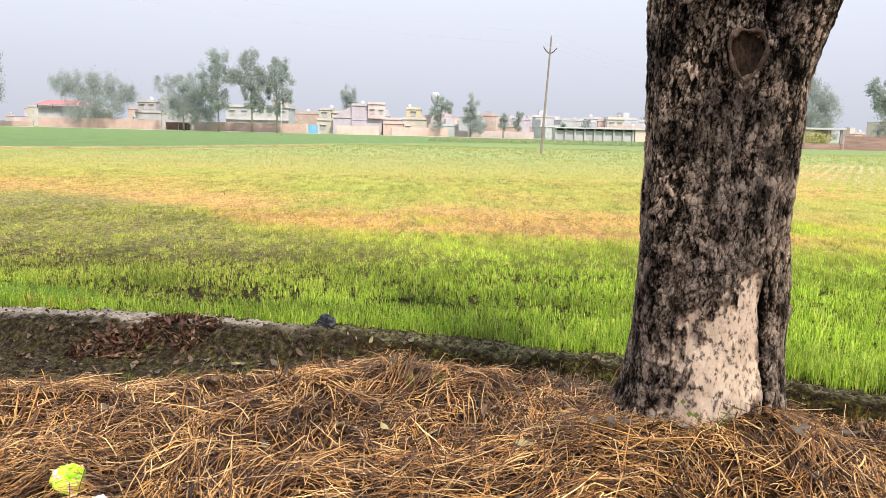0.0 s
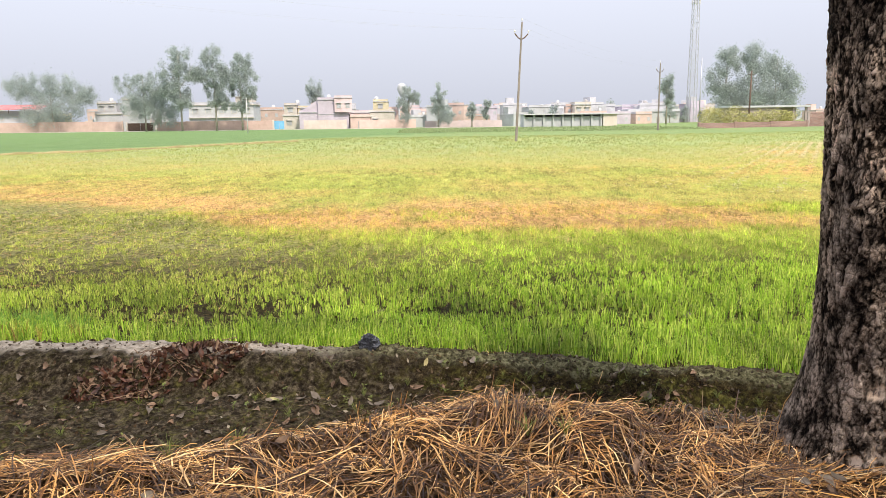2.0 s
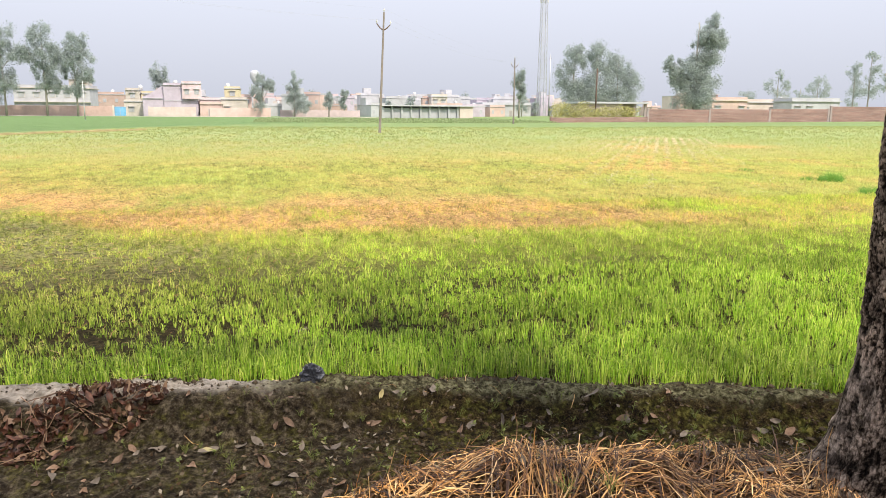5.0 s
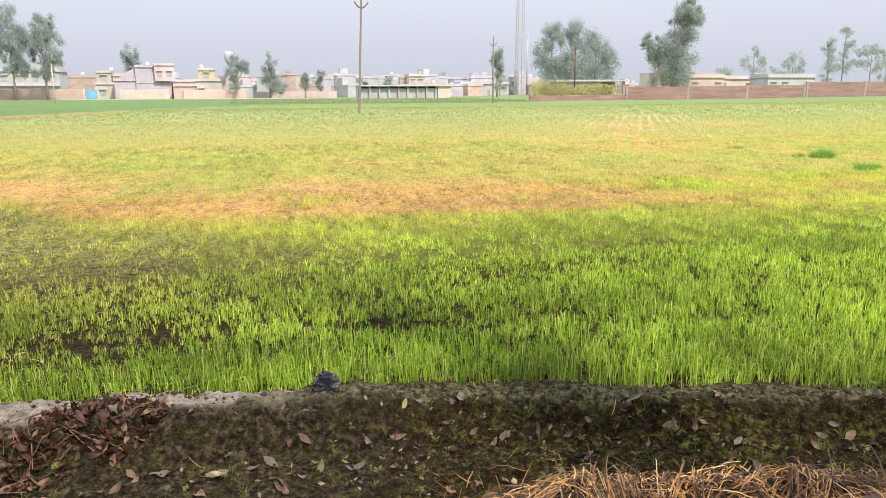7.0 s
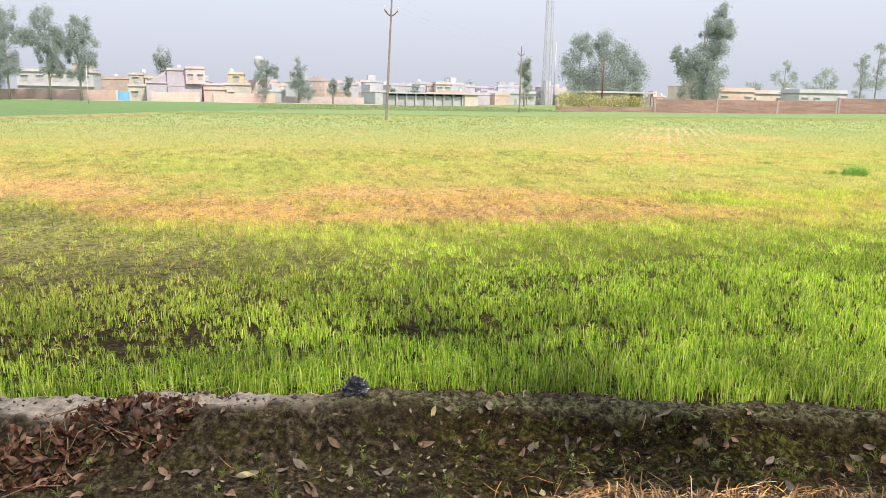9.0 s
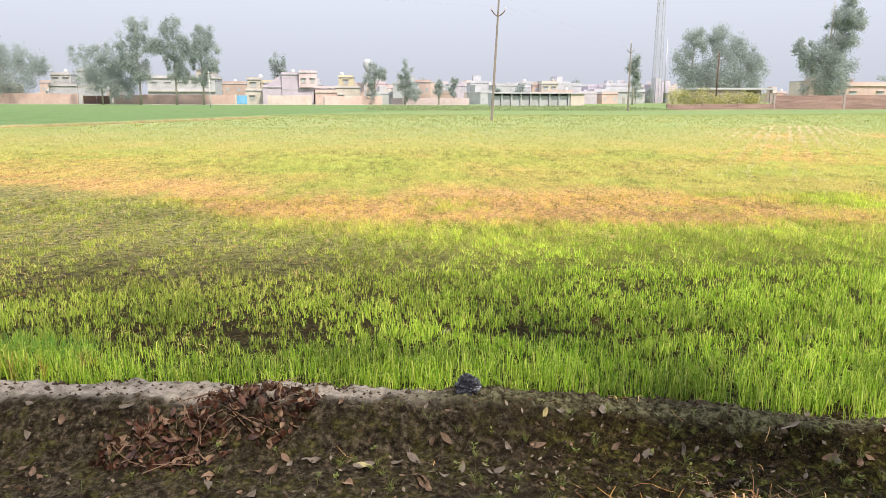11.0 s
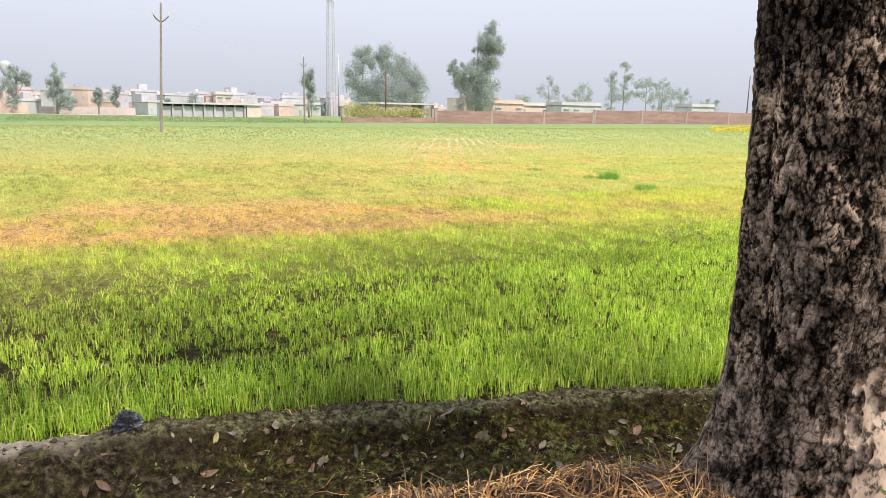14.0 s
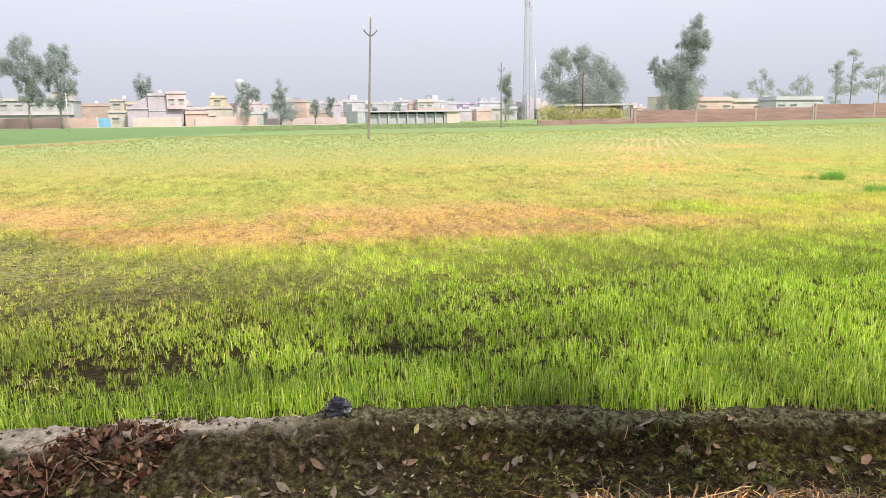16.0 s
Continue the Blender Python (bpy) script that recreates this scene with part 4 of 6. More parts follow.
def lattice_mast(x, y, h, w0, w1):
    m = empty("lattice_mast", pose(x, y, h1(x, y)), "tall pale steel lattice telephone mast with panel antennas", "mast")
    half = lambda z: (w0 + (w1 - w0) * z / h) / 2
    for sx in (-1, 1):
        for sy in (-1, 1):
            bm = bmesh.new()
            tube(bm, [(sx * half(0), sy * half(0), 0), (sx * half(h), sy * half(h), h)], [0.13, 0.1], 6)
            part("leg", bm, MAT["steel"], m)
    step = 2.2
    for k in range(int(h / step)):
        z0, z1 = k * step, (k + 1) * step
        a, b = half(z0), half(z1)
        for p, q in (((-a, -a), (b, -b)), ((a, -a), (b, b)), ((a, a), (-b, b)), ((-a, a), (-b, -b)), ((a, -a), (-b, -b)), ((-a, a), (b, b))):
            part("diagonal_brace", tube(bmesh.new(), [(*p, z0), (*q, z1)], [0.05, 0.05], 4), MAT["steel"], m)
        for p, q in (((-b, -b), (b, -b)), ((b, -b), (b, b)), ((b, b), (-b, b)), ((-b, b), (-b, -b))):
            part("cross_brace", tube(bmesh.new(), [(*p, z1), (*q, z1)], [0.05, 0.05], 4), MAT["steel"], m)
    for k in range(6):
        a = k * math.pi / 3
        bm = boxed(-0.16, 0.16, -0.1, 0.1, -1.1, 1.1, 0.03)
        bmesh.ops.transform(bm, matrix=pose(math.cos(a) * 1.4, math.sin(a) * 1.4, h - 4, 0, 0, math.degrees(a) + 90), verts=bm.verts)
        part("antenna", bm, MAT["ceramic"], m, "white panel antenna")


lattice_mast(92.2, 250, 44, 2.7, 1.7)


# ---- walls round the far plots ----
def brick_material():
    m, nt, b = base("red_brickwork", 0.9, 0.2)
    t = nt.nodes.new("ShaderNodeTexBrick")
    tc = nt.nodes.new("ShaderNodeTexCoord")
    mp = nt.nodes.new("ShaderNodeMapping")
    mp.inputs["Rotation"].default_value = (radians(90), 0, 0)
    nt.links.new(tc.outputs["Object"], mp.inputs["Vector"])
    nt.links.new(mp.outputs[0], t.inputs["Vector"])
    for key, value in (("Color1", (0.22, 0.115, 0.10, 1)), ("Color2", (0.33, 0.18, 0.15, 1)), ("Mortar", (0.36, 0.30, 0.27, 1))):
        t.inputs[key].default_value = value
    for key, value in (("Scale", 1.0), ("Brick Width", 0.23), ("Row Height", 0.075), ("Mortar Size", 0.012)):
        t.inputs[key].default_value = value
    c = mixed(nt, 0.6, t.outputs["Color"], ramp(nt, noise_of(nt, 0.5, 7, 0.7, squash=(0.5, 0.5, 3.5)), [(0.32, (0.50, 0.47, 0.46)), (0.5, (1.0, 0.98, 0.97)), (0.68, (1.5, 1.45, 1.42))]), "MULTIPLY")
    nt.links.new(c, b.inputs["Base Color"])
    bumped(nt, b, t.outputs["Fac"], 0.3, 0.01)
    return m


MAT["brick"] = brick_material()


def boundary_wall(a, b, h, mat, label, bay=8.0, thick=0.25, pier=None):
    a, b = Vector(a), Vector(b)
    run = b - a
    ln = run.length
    z = min(h1(*a), h1(*b))
    w = empty("boundary_wall", pose(a.x, a.y, h1(a.x, a.y) - 0.05, 0, 0, math.degrees(math.atan2(run.y, run.x))), label, "wall", "walls round the plots")
    tilt = (h1(*b) - h1(*a)) / ln
    n = max(1, round(ln / bay))
    for k in range(n):
        x0, x1 = k * ln / n, (k + 1) * ln / n
        z0 = tilt * x0
        part("wall_panel", boxed(x0 + 0.18, x1 - 0.18, -thick / 2, thick / 2, z0 - 0.3, z0 + h + 0.04 * ((k * 7) % 3 - 1), 0.02), mat, w)
        part("pier", boxed(x0 - 0.18, x0 + 0.18, -thick / 2 - 0.06, thick / 2 + 0.06, z0 - 0.3, z0 + h + 0.1, 0.02), pier or mat, w)
    part("pier", boxed(ln - 0.18, ln + 0.18, -thick / 2 - 0.06, thick / 2 + 0.06, tilt * ln - 0.3, tilt * ln + h + 0.1, 0.02), pier or mat, w)


boundary_wall((63, 119), (97.6, 116.3), 2.35, MAT["brick"], "long red-brown brick boundary wall beyond the wheat field", 11.6, pier=PAINT["shed"])
boundary_wall((98, 116.2), (158, 111.5), 2.85, MAT["brick"], "long red-brown brick boundary wall beyond the wheat field", 12, pier=PAINT["shed"])
boundary_wall((44.6, 118), (62.6, 118.6), 0.95, MAT["brick"], "low crumbling red brick wall in front of a shed", 6)
boundary_wall((-122, 214), (-86, 214), 2.9, PAINT["brick"], "pinkish brick boundary wall along the village edge", 9)
boundary_wall((-76, 214), (-43, 214), 2.7, PAINT["brick"], "pinkish brick boundary wall along the village edge", 9)
boundary_wall((-160, 214), (-124, 214), 1.6, PAINT["brick"], "low pinkish brick boundary wall along the village edge", 9)
boundary_wall((-34, 214), (-22, 214), 2.6, PAINT["peach"], "peach plastered boundary wall of a village house", 6)
boundary_wall((-18, 214), (-2, 216), 2.5, PAINT["salmon"], "salmon pink plastered boundary wall of a village house", 6)
boundary_wall((1, 222), (24, 222), 2.0, PAINT["pink"], "faded pink boundary wall along the village edge", 6)


def strip(name, pts, width, rise, mat, label, category):
    """A low earth bank or track along points, lying on the ground, with an uneven surface."""
    along = np.linspace(0, len(pts) - 1, 60 * (len(pts) - 1))
    cx, cy = (np.interp(along, np.arange(len(pts)), [p[k] for p in pts]) for k in (0, 1))
    nx, ny = -np.gradient(cy), np.gradient(cx)
    ln = np.hypot(nx, ny)
    u = np.linspace(-0.5, 0.5, 9)
    wd = width * (1 + 0.25 * vnoise(cx * 0.6, cy * 0.6, 15))
    x = cx[:, None] + (nx / ln * wd)[:, None] * u
    y = cy[:, None] + (ny / ln * wd)[:, None] * u
    z = height(x, y) + 0.02 + rise * np.cos(u * math.pi)[None] * (1 + 0.5 * vnoise(x * 1.5, y * 1.5, 16)) - 0.06 * (np.abs(u) > 0.49)
    i = (np.arange(len(along) - 1)[:, None] * 9 + np.arange(8)[None, :]).ravel()
    me = mesh_of(name, np.stack([x.ravel(), y.ravel(), z.ravel()], 1), np.stack([i, i + 1, i + 10, i + 9], 1), smoothed=True)
    tagged(put(name, me, mat), label, category, kind="structure")


strip("track", [(-175, 209), (-60, 209), (28, 212)], 6.0, 0.05, surface("pale_dirt_track", (0.42, 0.35, 0.29), (0.58, 0.50, 0.43), 0.8, 0.95, 0.3), "pale dirt track along the village walls", "track")
strip("bund", [(-46, 38.5), (-27.5, 45), (-22, 49), (-17, 60), (-12, 70)], 0.5, 0.12, surface("dry_bund_earth", (0.20, 0.17, 0.07), (0.38, 0.30, 0.14), 1.6, 0.95, 0.5), "low dry earth bund between two fields", "bund")


def gate(x, y, w, h, mat, label):
    g = empty("gate", pose(x, y, 0), label, "gate")
    for s in (0, 1):
        leaf = part("gate_leaf", boxed(s * w / 2 + 0.03, (s + 1) * w / 2 - 0.03, -0.03, 0.03, 0.1, h, 0.01), mat, g)
        for k in range(4):
            part("rail", boxed(s * w / 2 + 0.05, (s + 1) * w / 2 - 0.05, -0.06, -0.032, 0.3 + k * (h - 0.5) / 3, 0.38 + k * (h - 0.5) / 3), mat, leaf)
    for s in (-0.25, w + 0.25):
        part("gate_post", boxed(s - 0.22, s + 0.22, -0.22, 0.22, -0.2, h + 0.3, 0.02), PAINT["cream"], g)


gate(-42.7, 214, 2.9, 2.5, MAT["blue_gate"], "sky-blue sheet metal double gate in the boundary wall")
gate(-84.5, 214, 7.2, 2.3, MAT["rust"], "wide dark steel double gate in the boundary wall")


# ---- buildings ----
def opening(house, x, z, w, h, y, pane, door=False):
    o = part("door" if door else "window", boxed(x - w / 2 - 0.1, x + w / 2 + 0.1, y - 0.06, y + 0.05, z - (0 if door else 0.1), z + h + 0.1), PAINT["cream"], house)
    part("door_leaf" if door else "pane", boxed(x - w / 2, x + w / 2, y - 0.09, y - 0.064, z, z + h), pane, o)
    if not door:
        part("sunshade", boxed(x - w / 2 - 0.25, x + w / 2 + 0.25, y - 0.5, y - 0.0, z + h + 0.14, z + h + 0.22), PAINT["white"], o)


def roof_tank(t, x, y, z):
    part("water_tank", tube(bmesh.new(), [(x, y, z), (x, y, z + 1.1), (x, y, z + 1.4), (x, y, z + 1.5)], [0.62, 0.62, 0.4, 0.15], 12), MAT["ceramic"], t, "white plastic roof water tank", True)


def villa(x, y, turn, label, blocks, tanks=(), trim="cream", ramps=()):
    """A house of several blocks (x0, x1, y0, y1, z0, z1, colour, windows); ramps: sloping stair walls (x0, x1, y, z0, z1)."""
    t = empty("house", pose(x, y, h1(x, y) - 0.05, 0, 0, turn), label, "house", "village houses")
    for x0, x1, y0, y1, z0, z1, colour, windows in blocks:
        b = part("wall", boxed(x0, x1, y0, y1, z0 - (0.3 if z0 == 0 else 0), z1, 0.03), PAINT[colour], t)
        part("roof", boxed(x0 - 0.2, x1 + 0.2, y0 - 0.3, y1 + 0.1, z1 + 0.004, z1 + 0.17), PAINT[trim], b)
        part("parapet", boxed(x0, x1, y0, y0 + 0.14, z1 + 0.174, z1 + 0.7), PAINT[colour], b)
        if z1 - z0 > 6:
            part("ledge", boxed(x0 - 0.08, x1 + 0.08, y0 - 0.12, y0 - 0.004, (z0 + z1) / 2, (z0 + z1) / 2 + 0.18), PAINT[trim], b)
        for k in range(windows):
            px = x0 + (x1 - x0) * (k + 0.5) / windows
            if z0 == 0 and k == windows - 1:
                opening(t, px, 0.05, 1.2, 2.1, y0, MAT["dark"], True)
            else:
                opening(t, px, z0 + (z1 - z0) * 0.3, min(1.4, (x1 - x0) / windows * 0.45), 1.3, y0, MAT["glass"])
    for x0, x1, yy, z0, z1 in ramps:
        bm = bmesh.new()
        front = [bm.verts.new(p) for p in ((x0, yy + 0.2, z0 + 0.18), (x1, yy + 0.2, z0 + 0.18), (x1, yy + 0.2, z1))]
        back = [bm.verts.new((v.co.x, yy + 1.2, v.co.z)) for v in front]
        bm.faces.new(front)
        bm.faces.new(back[::-1])
        for k in range(3):
            bm.faces.new((front[(k + 1) % 3], front[k], back[k], back[(k + 1) % 3]))
        part("stair_wall", bm, PAINT["lilac"], t)
    for tx, ty, tz in tanks:
        roof_tank(t, tx, ty, tz)
    return t


def house(x, y, w, d, h, colour, label, storeys=1, turn=0, trim="white", windows=3, extra=(), tank=False):
    """A flat-roofed house; its front faces the field. extra: blocks on top, each (x0, x1, height, colour)."""
    t = empty("house", pose(x, y, h1(x, y) - 0.05, 0, 0, turn), label, "house", "village houses")
    part("wall", boxed(-w / 2, w / 2, 0, d, -0.3, h, 0.03), PAINT[colour], t)
    part("roof", boxed(-w / 2 - 0.35, w / 2 + 0.35, -0.45, d + 0.3, h + 0.004, h + 0.2), PAINT[trim], t)
    for x0, x1, y0, y1 in ((-w / 2, w / 2, 0.0, 0.14), (-w / 2, w / 2, d - 0.14, d), (-w / 2, -w / 2 + 0.14, 0.145, d - 0.145), (w / 2 - 0.14, w / 2, 0.145, d - 0.145)):
        part("parapet", boxed(x0, x1, y0, y1, h + 0.204, h + 0.95), PAINT[colour], t)
    sh = h / storeys
    for s in range(storeys):
        for k in range(windows):
            px = -w / 2 + w * (k + 0.5) / windows
            if s == 0 and k == windows // 2:
                opening(t, px, 0.05, 1.1, 2.1, 0, MAT["dark"], True)
            else:
                opening(t, px, s * sh + sh * 0.34, min(1.5, w / windows * 0.5), sh * 0.36, 0, MAT["glass"])
        if s:
            part("ledge", boxed(-w / 2 - 0.12, w / 2 + 0.12, -0.7, -0.005, s * sh - 0.1, s * sh + 0.06), PAINT[trim], t)
    for x0, x1, eh, ec in extra:
        e = part("roof_room", boxed(x0, x1, d * 0.25, d * 0.85, h + 0.21, h + 0.21 + eh), PAINT[ec], t)
        part("roof_slab", boxed(x0 - 0.3, x1 + 0.3, d * 0.2, d * 0.9, h + 0.215 + eh, h + 0.38 + eh), PAINT["white"], e)
        part("window", boxed((x0 + x1) / 2 - 0.5, (x0 + x1) / 2 + 0.5, d * 0.25 - 0.05, d * 0.25 - 0.004, h + 0.9, h + 2.0), MAT["glass"], e)
    if tank:
        bm = bmesh.new()
        tube(bm, [(w * 0.25, d * 0.5, h + 0.21), (w * 0.25, d * 0.5, h + 1.5), (w * 0.25, d * 0.5, h + 1.8), (w * 0.25, d * 0.5, h + 1.95)], [0.7, 0.7, 0.5, 0.15], 12)
        part("water_tank", bm, MAT["dark"], t, "black plastic roof water tank", True)
    return t


house(-120.5, 226, 17, 9, 5.6, "white", "white village house with a red corrugated roof", 2, 0, "white", 4)
house(-112, 222, 9, 8, 4.6, "yellow", "low ochre-yellow village house", 1, 0, "cream", 3)
villa(-90, 220, -4, "two-storey white village house with a tall plain stair block", [
    (-6.3, 1.8, 0.0, 9, 0, 5.0, "white", 2), (-6.3, -0.5, 1.6, 8, 5.2, 8.2, "white", 2), (1.8, 6.4, 0.3, 8, 0, 9.2, "white", 0)], [(-3, 4, 8.4), (3.4, 4, 9.4)])
house(-62.5, 232, 20, 10, 7.6, "white", "pale white village building behind tall trees", 2, 0, "cream", 5, ((4, 9, 2.4, "cream"),))
villa(-38.4, 226, 0, "cream two-storey village house with an open porch and roof tank", [
    (-4.0, 3.8, 0, 8, 0, 4.0, "cream", 2), (-3.6, 0.2, 0.8, 8, 4.2, 7.2, "cream", 1), (0.4, 3.8, 2, 8, 4.2, 6.4, "yellow", 1)], [(0.0, 4, 7.4)], "white")
villa(-28.5, 222, 5, "lilac two-storey village house with a pink balcony front", [
    (-8.2, -2.6, 1.0, 11, 0, 4.9, "lilac", 0), (-2.6, 6.6, 0.4, 12, 0, 8.6, "lilac", 0), (2.4, 7.6, -0.8, 0.38, 4.9, 9.1, "pink", 2), (7.0, 12.6, 2.0, 9, 0, 4.7, "pink", 2)], [(0.6, 5, 8.8)], "white", ((-8.2, -2.6, 1.0, 4.9, 8.6),))
villa(-12.0, 226, 0, "yellow two-storey village house with white sunshades and a roof tank", [
    (-4.0, 3.4, 0, 8, 0, 4.9, "cream", 2), (-2.9, 1.6, 1.0, 8, 5.1, 8.0, "yellow", 1)], [(-2.0, 4, 8.2)], "white")
villa(-18.4, 216.5, 0, "low pink village house with a dark open porch", [(-2.6, 3.2, 0, 6, 0, 3.4, "salmon", 1)], [])
house(-19, 232, 8, 8, 4.4, "pink", "pink single-storey village house", 1, 0, "white", 3)
house(1, 250, 10, 8, 5.2, "salmon", "salmon village house among trees", 1, 0, "white", 3)
house(80, 252, 18, 9, 4.0, "grey", "long low grey village building near the mast", 1, 0, "grey", 6)
house(53.8, 245, 5.5, 8, 6.6, "cream", "tall cream village house beyond the long shed", 2, 0, "white", 2)
house(111, 166, 10, 8, 4.4, "salmon", "salmon-orange village house behind the brick wall", 1, 0, "peach", 3, ((-4.6, -2.2, 1.3, "salmon"),))
house(124, 172, 12, 8, 4.0, "peach", "peach village house behind the brick wall", 1, 0, "white", 3)
house(132, 161, 14, 7, 4.2, "grey", "low grey building with a flat roof behind the brick wall", 1, 0, "grey", 4)
house(179, 160, 10, 7, 4.8, "grey", "low grey building with a flat roof behind the brick wall", 1, 0, "grey", 3)

# red sheet roof of the white house
rr = empty("sheet_roof", pose(-121.5, 225, 5.8), "red corrugated metal sheet roof over a white house", "roof")
bm = bmesh.new()
for k in range(26):
    box(bm, -7.5 + k * 0.58, -7.5 + k * 0.58 + 0.5, -1.2, 6.0, 1.15 + 0.06 * (k % 2), 1.25 + 0.06 * (k % 2))
bmesh.ops.rotate(bm, verts=bm.verts, cent=(0, 0, 1.2), matrix=Matrix.Rotation(radians(12), 3, "X"))
part("sheeting", bm, MAT["tin"], rr)
for px in (-7.2, -2.4, 2.4, 7.2):
    part("post", boxed(px - 0.08, px + 0.08, 0.1, 0.26, 0.0, 1.35), MAT["rust"], rr)


def open_shed():
    t = empty("shop_row", pose(38.5, 190, h1(38.5, 190) - 0.05), "long single-storey shed, its open bays covered by added pale panels", "building")
    part("rear_wall", boxed(-12, 12, 6.0, 6.25, -0.2, 3.1), PAINT["grey"], t)
    part("roof", boxed(-12.4, 12.4, -0.8, 6.5, 3.1, 3.4, 0.03), PAINT["white"], t)
    for k in range(9):
        part("pillar", boxed(-12 + k * 2.5 - 0.22, -12 + k * 2.5 + 0.22, 0, 0.4, -0.2, 3.098, 0.02), PAINT["grey"], t)
    # pale panels added across the open bays, so they read as hazed
    for k in range(8):
        part("shutter", boxed(-12 + k * 2.5 + 0.25, -12 + k * 2.5 + 2.25, 0.5, 0.56, 0.0, 2.6), PAINT["white" if k % 2 else "grey"], t)
    part("end_wall", boxed(8.4, 12, -0.3, 0.5, -0.2, 3.096, 0.02), PAINT["peach"], t)
    part("side_wall", boxed(-12.25, -12.0, 0.41, 6.25, -0.2, 3.096), PAINT["grey"], t)
    part("side_wall", boxed(12.0, 12.25, 0.51, 6.25, -0.2, 3.096), PAINT["peach"], t)


open_shed()


def brick_shed():
    t = empty("brick_shed", pose(64, 135, h1(64, 135) - 0.05, 0, 0, -4), "low greyish-pink shed with a flat slab roof and open porch", "shed")
    part("wall", boxed(-7, 2.2, 0, 5, -0.3, 3.4, 0.02), PAINT["shed"], t)
    part("rear_wall", boxed(2.204, 7, 4.7, 5.0, -0.3, 3.4), PAINT["shed"], t)
    part("roof", boxed(-7.4, 7.4, -0.5, 5.3, 3.404, 3.75, 0.03), PAINT["grey"], t)
    for px in (4.6, 6.9):
        part("pillar", boxed(px - 0.2, px + 0.2, 0.05, 0.4, -0.3, 3.4), PAINT["shed"], t)
    opening(t, -4.5, 1.0, 1.2, 1.2, 0, MAT["dark"])


brick_shed()


def tank_tower(x, y):
    t = empty("water_tower", pose(x, y, 0), "pale grey round water tank on a concrete tower", "water tower")
    for k in range(4):
        a = k * math.pi / 2 + 0.78
        bm = bmesh.new()
        tube(bm, [(math.cos(a) * 1.5, math.sin(a) * 1.5, 0), (math.cos(a) * 1.3, math.sin(a) * 1.3, 10.2)], [0.25, 0.22], 8)
        part("leg", bm, PAINT["white"], t)
    bm = bmesh.new()
    tube(bm, [(0, 0, 10.2), (0, 0, 11.4), (0, 0, 12.2), (0, 0, 13.6), (0, 0, 14.3), (0, 0, 14.6)], [0.5, 1.1, 1.5, 1.5, 1.1, 0.3], 20)
    part("tank", bm, PAINT["grey"], t, smoothed=True)


tank_tower(-6.6, 250)


def far_house(rg, x, y):
    """A flat-roofed house deep in the haze: walls, roof slab, parapet, openings, perhaps a stair room and a tank."""
    c = rg.choice(["white", "cream", "pink", "peach", "grey", "salmon", "lilac", "white", "grey", "brick"])
    word = {"white": "whitewashed", "cream": "cream", "pink": "pale pink", "peach": "peach", "grey": "bare grey cement", "salmon": "salmon", "lilac": "pale lilac", "brick": "bare brick"}[c]
    st, w, d = rg.choice([1, 1, 2, 2]), rg.uniform(4.5, 10), rg.uniform(6, 9)
    h = 3.1 * st + rg.uniform(-0.2, 0.9)
    t = empty("house", pose(x, y, h1(x, y) - 0.05, 0, 0, rg.uniform(-30, 30)), "far %s flat-roofed house of the village" % word, "house", "village houses")
    part("wall", boxed(-w / 2, w / 2, 0, d, -0.3, h), PAINT[c], t)
    part("roof", boxed(-w / 2 - 0.15, w / 2 + 0.15, -0.2, d + 0.15, h + 0.004, h + 0.16), PAINT["white"], t)
    part("parapet", boxed(-w / 2, w / 2, 0, 0.14, h + 0.164, h + rg.uniform(0.6, 1.0)), PAINT[c], t)
    for s in range(st):
        for k in range(2):
            px = w * (k - 0.5) * 0.5 + rg.uniform(-0.4, 0.4)
            part("window", boxed(px - 0.5, px + 0.5, -0.06, -0.004, s * 3.1 + 1.0, s * 3.1 + 2.2), MAT["glass"], t)
    if rg.random() < 0.45:
        x0 = rg.uniform(-w / 2, w / 2 - 2.6)
        part("roof_room", boxed(x0, x0 + 2.6, d * 0.4, d * 0.8, h + 0.164, h + 2.5), PAINT[rg.choice([c, "white", "grey"])], t)
    if rg.random() < 0.4:
        tx = rg.uniform(-w / 3, w / 3)
        part("water_tank", tube(bmesh.new(), [(tx, d * 0.25, h + 0.165), (tx, d * 0.25, h + 1.4), (tx, d * 0.25, h + 1.7)], [0.6, 0.6, 0.2], 10), MAT[rg.choice(["dark", "ceramic"])], t, smoothed=True)


def far_village():
    rg = random.Random(5)
    for k in range(190):
        y = rg.uniform(238, 330) if k % 2 else rg.uniform(300, 520)
        far_house(rg, (-0.03 + 0.47 * ((k * 0.618) % 1)) * y, y)
    for k in range(26):
        y = rg.uniform(240, 300)
        far_house(rg, rg.uniform(-0.62, -0.06) * y, y)
    for k in range(16):
        far_house(rg, rg.uniform(105, 215), rg.uniform(205, 290))


far_village()


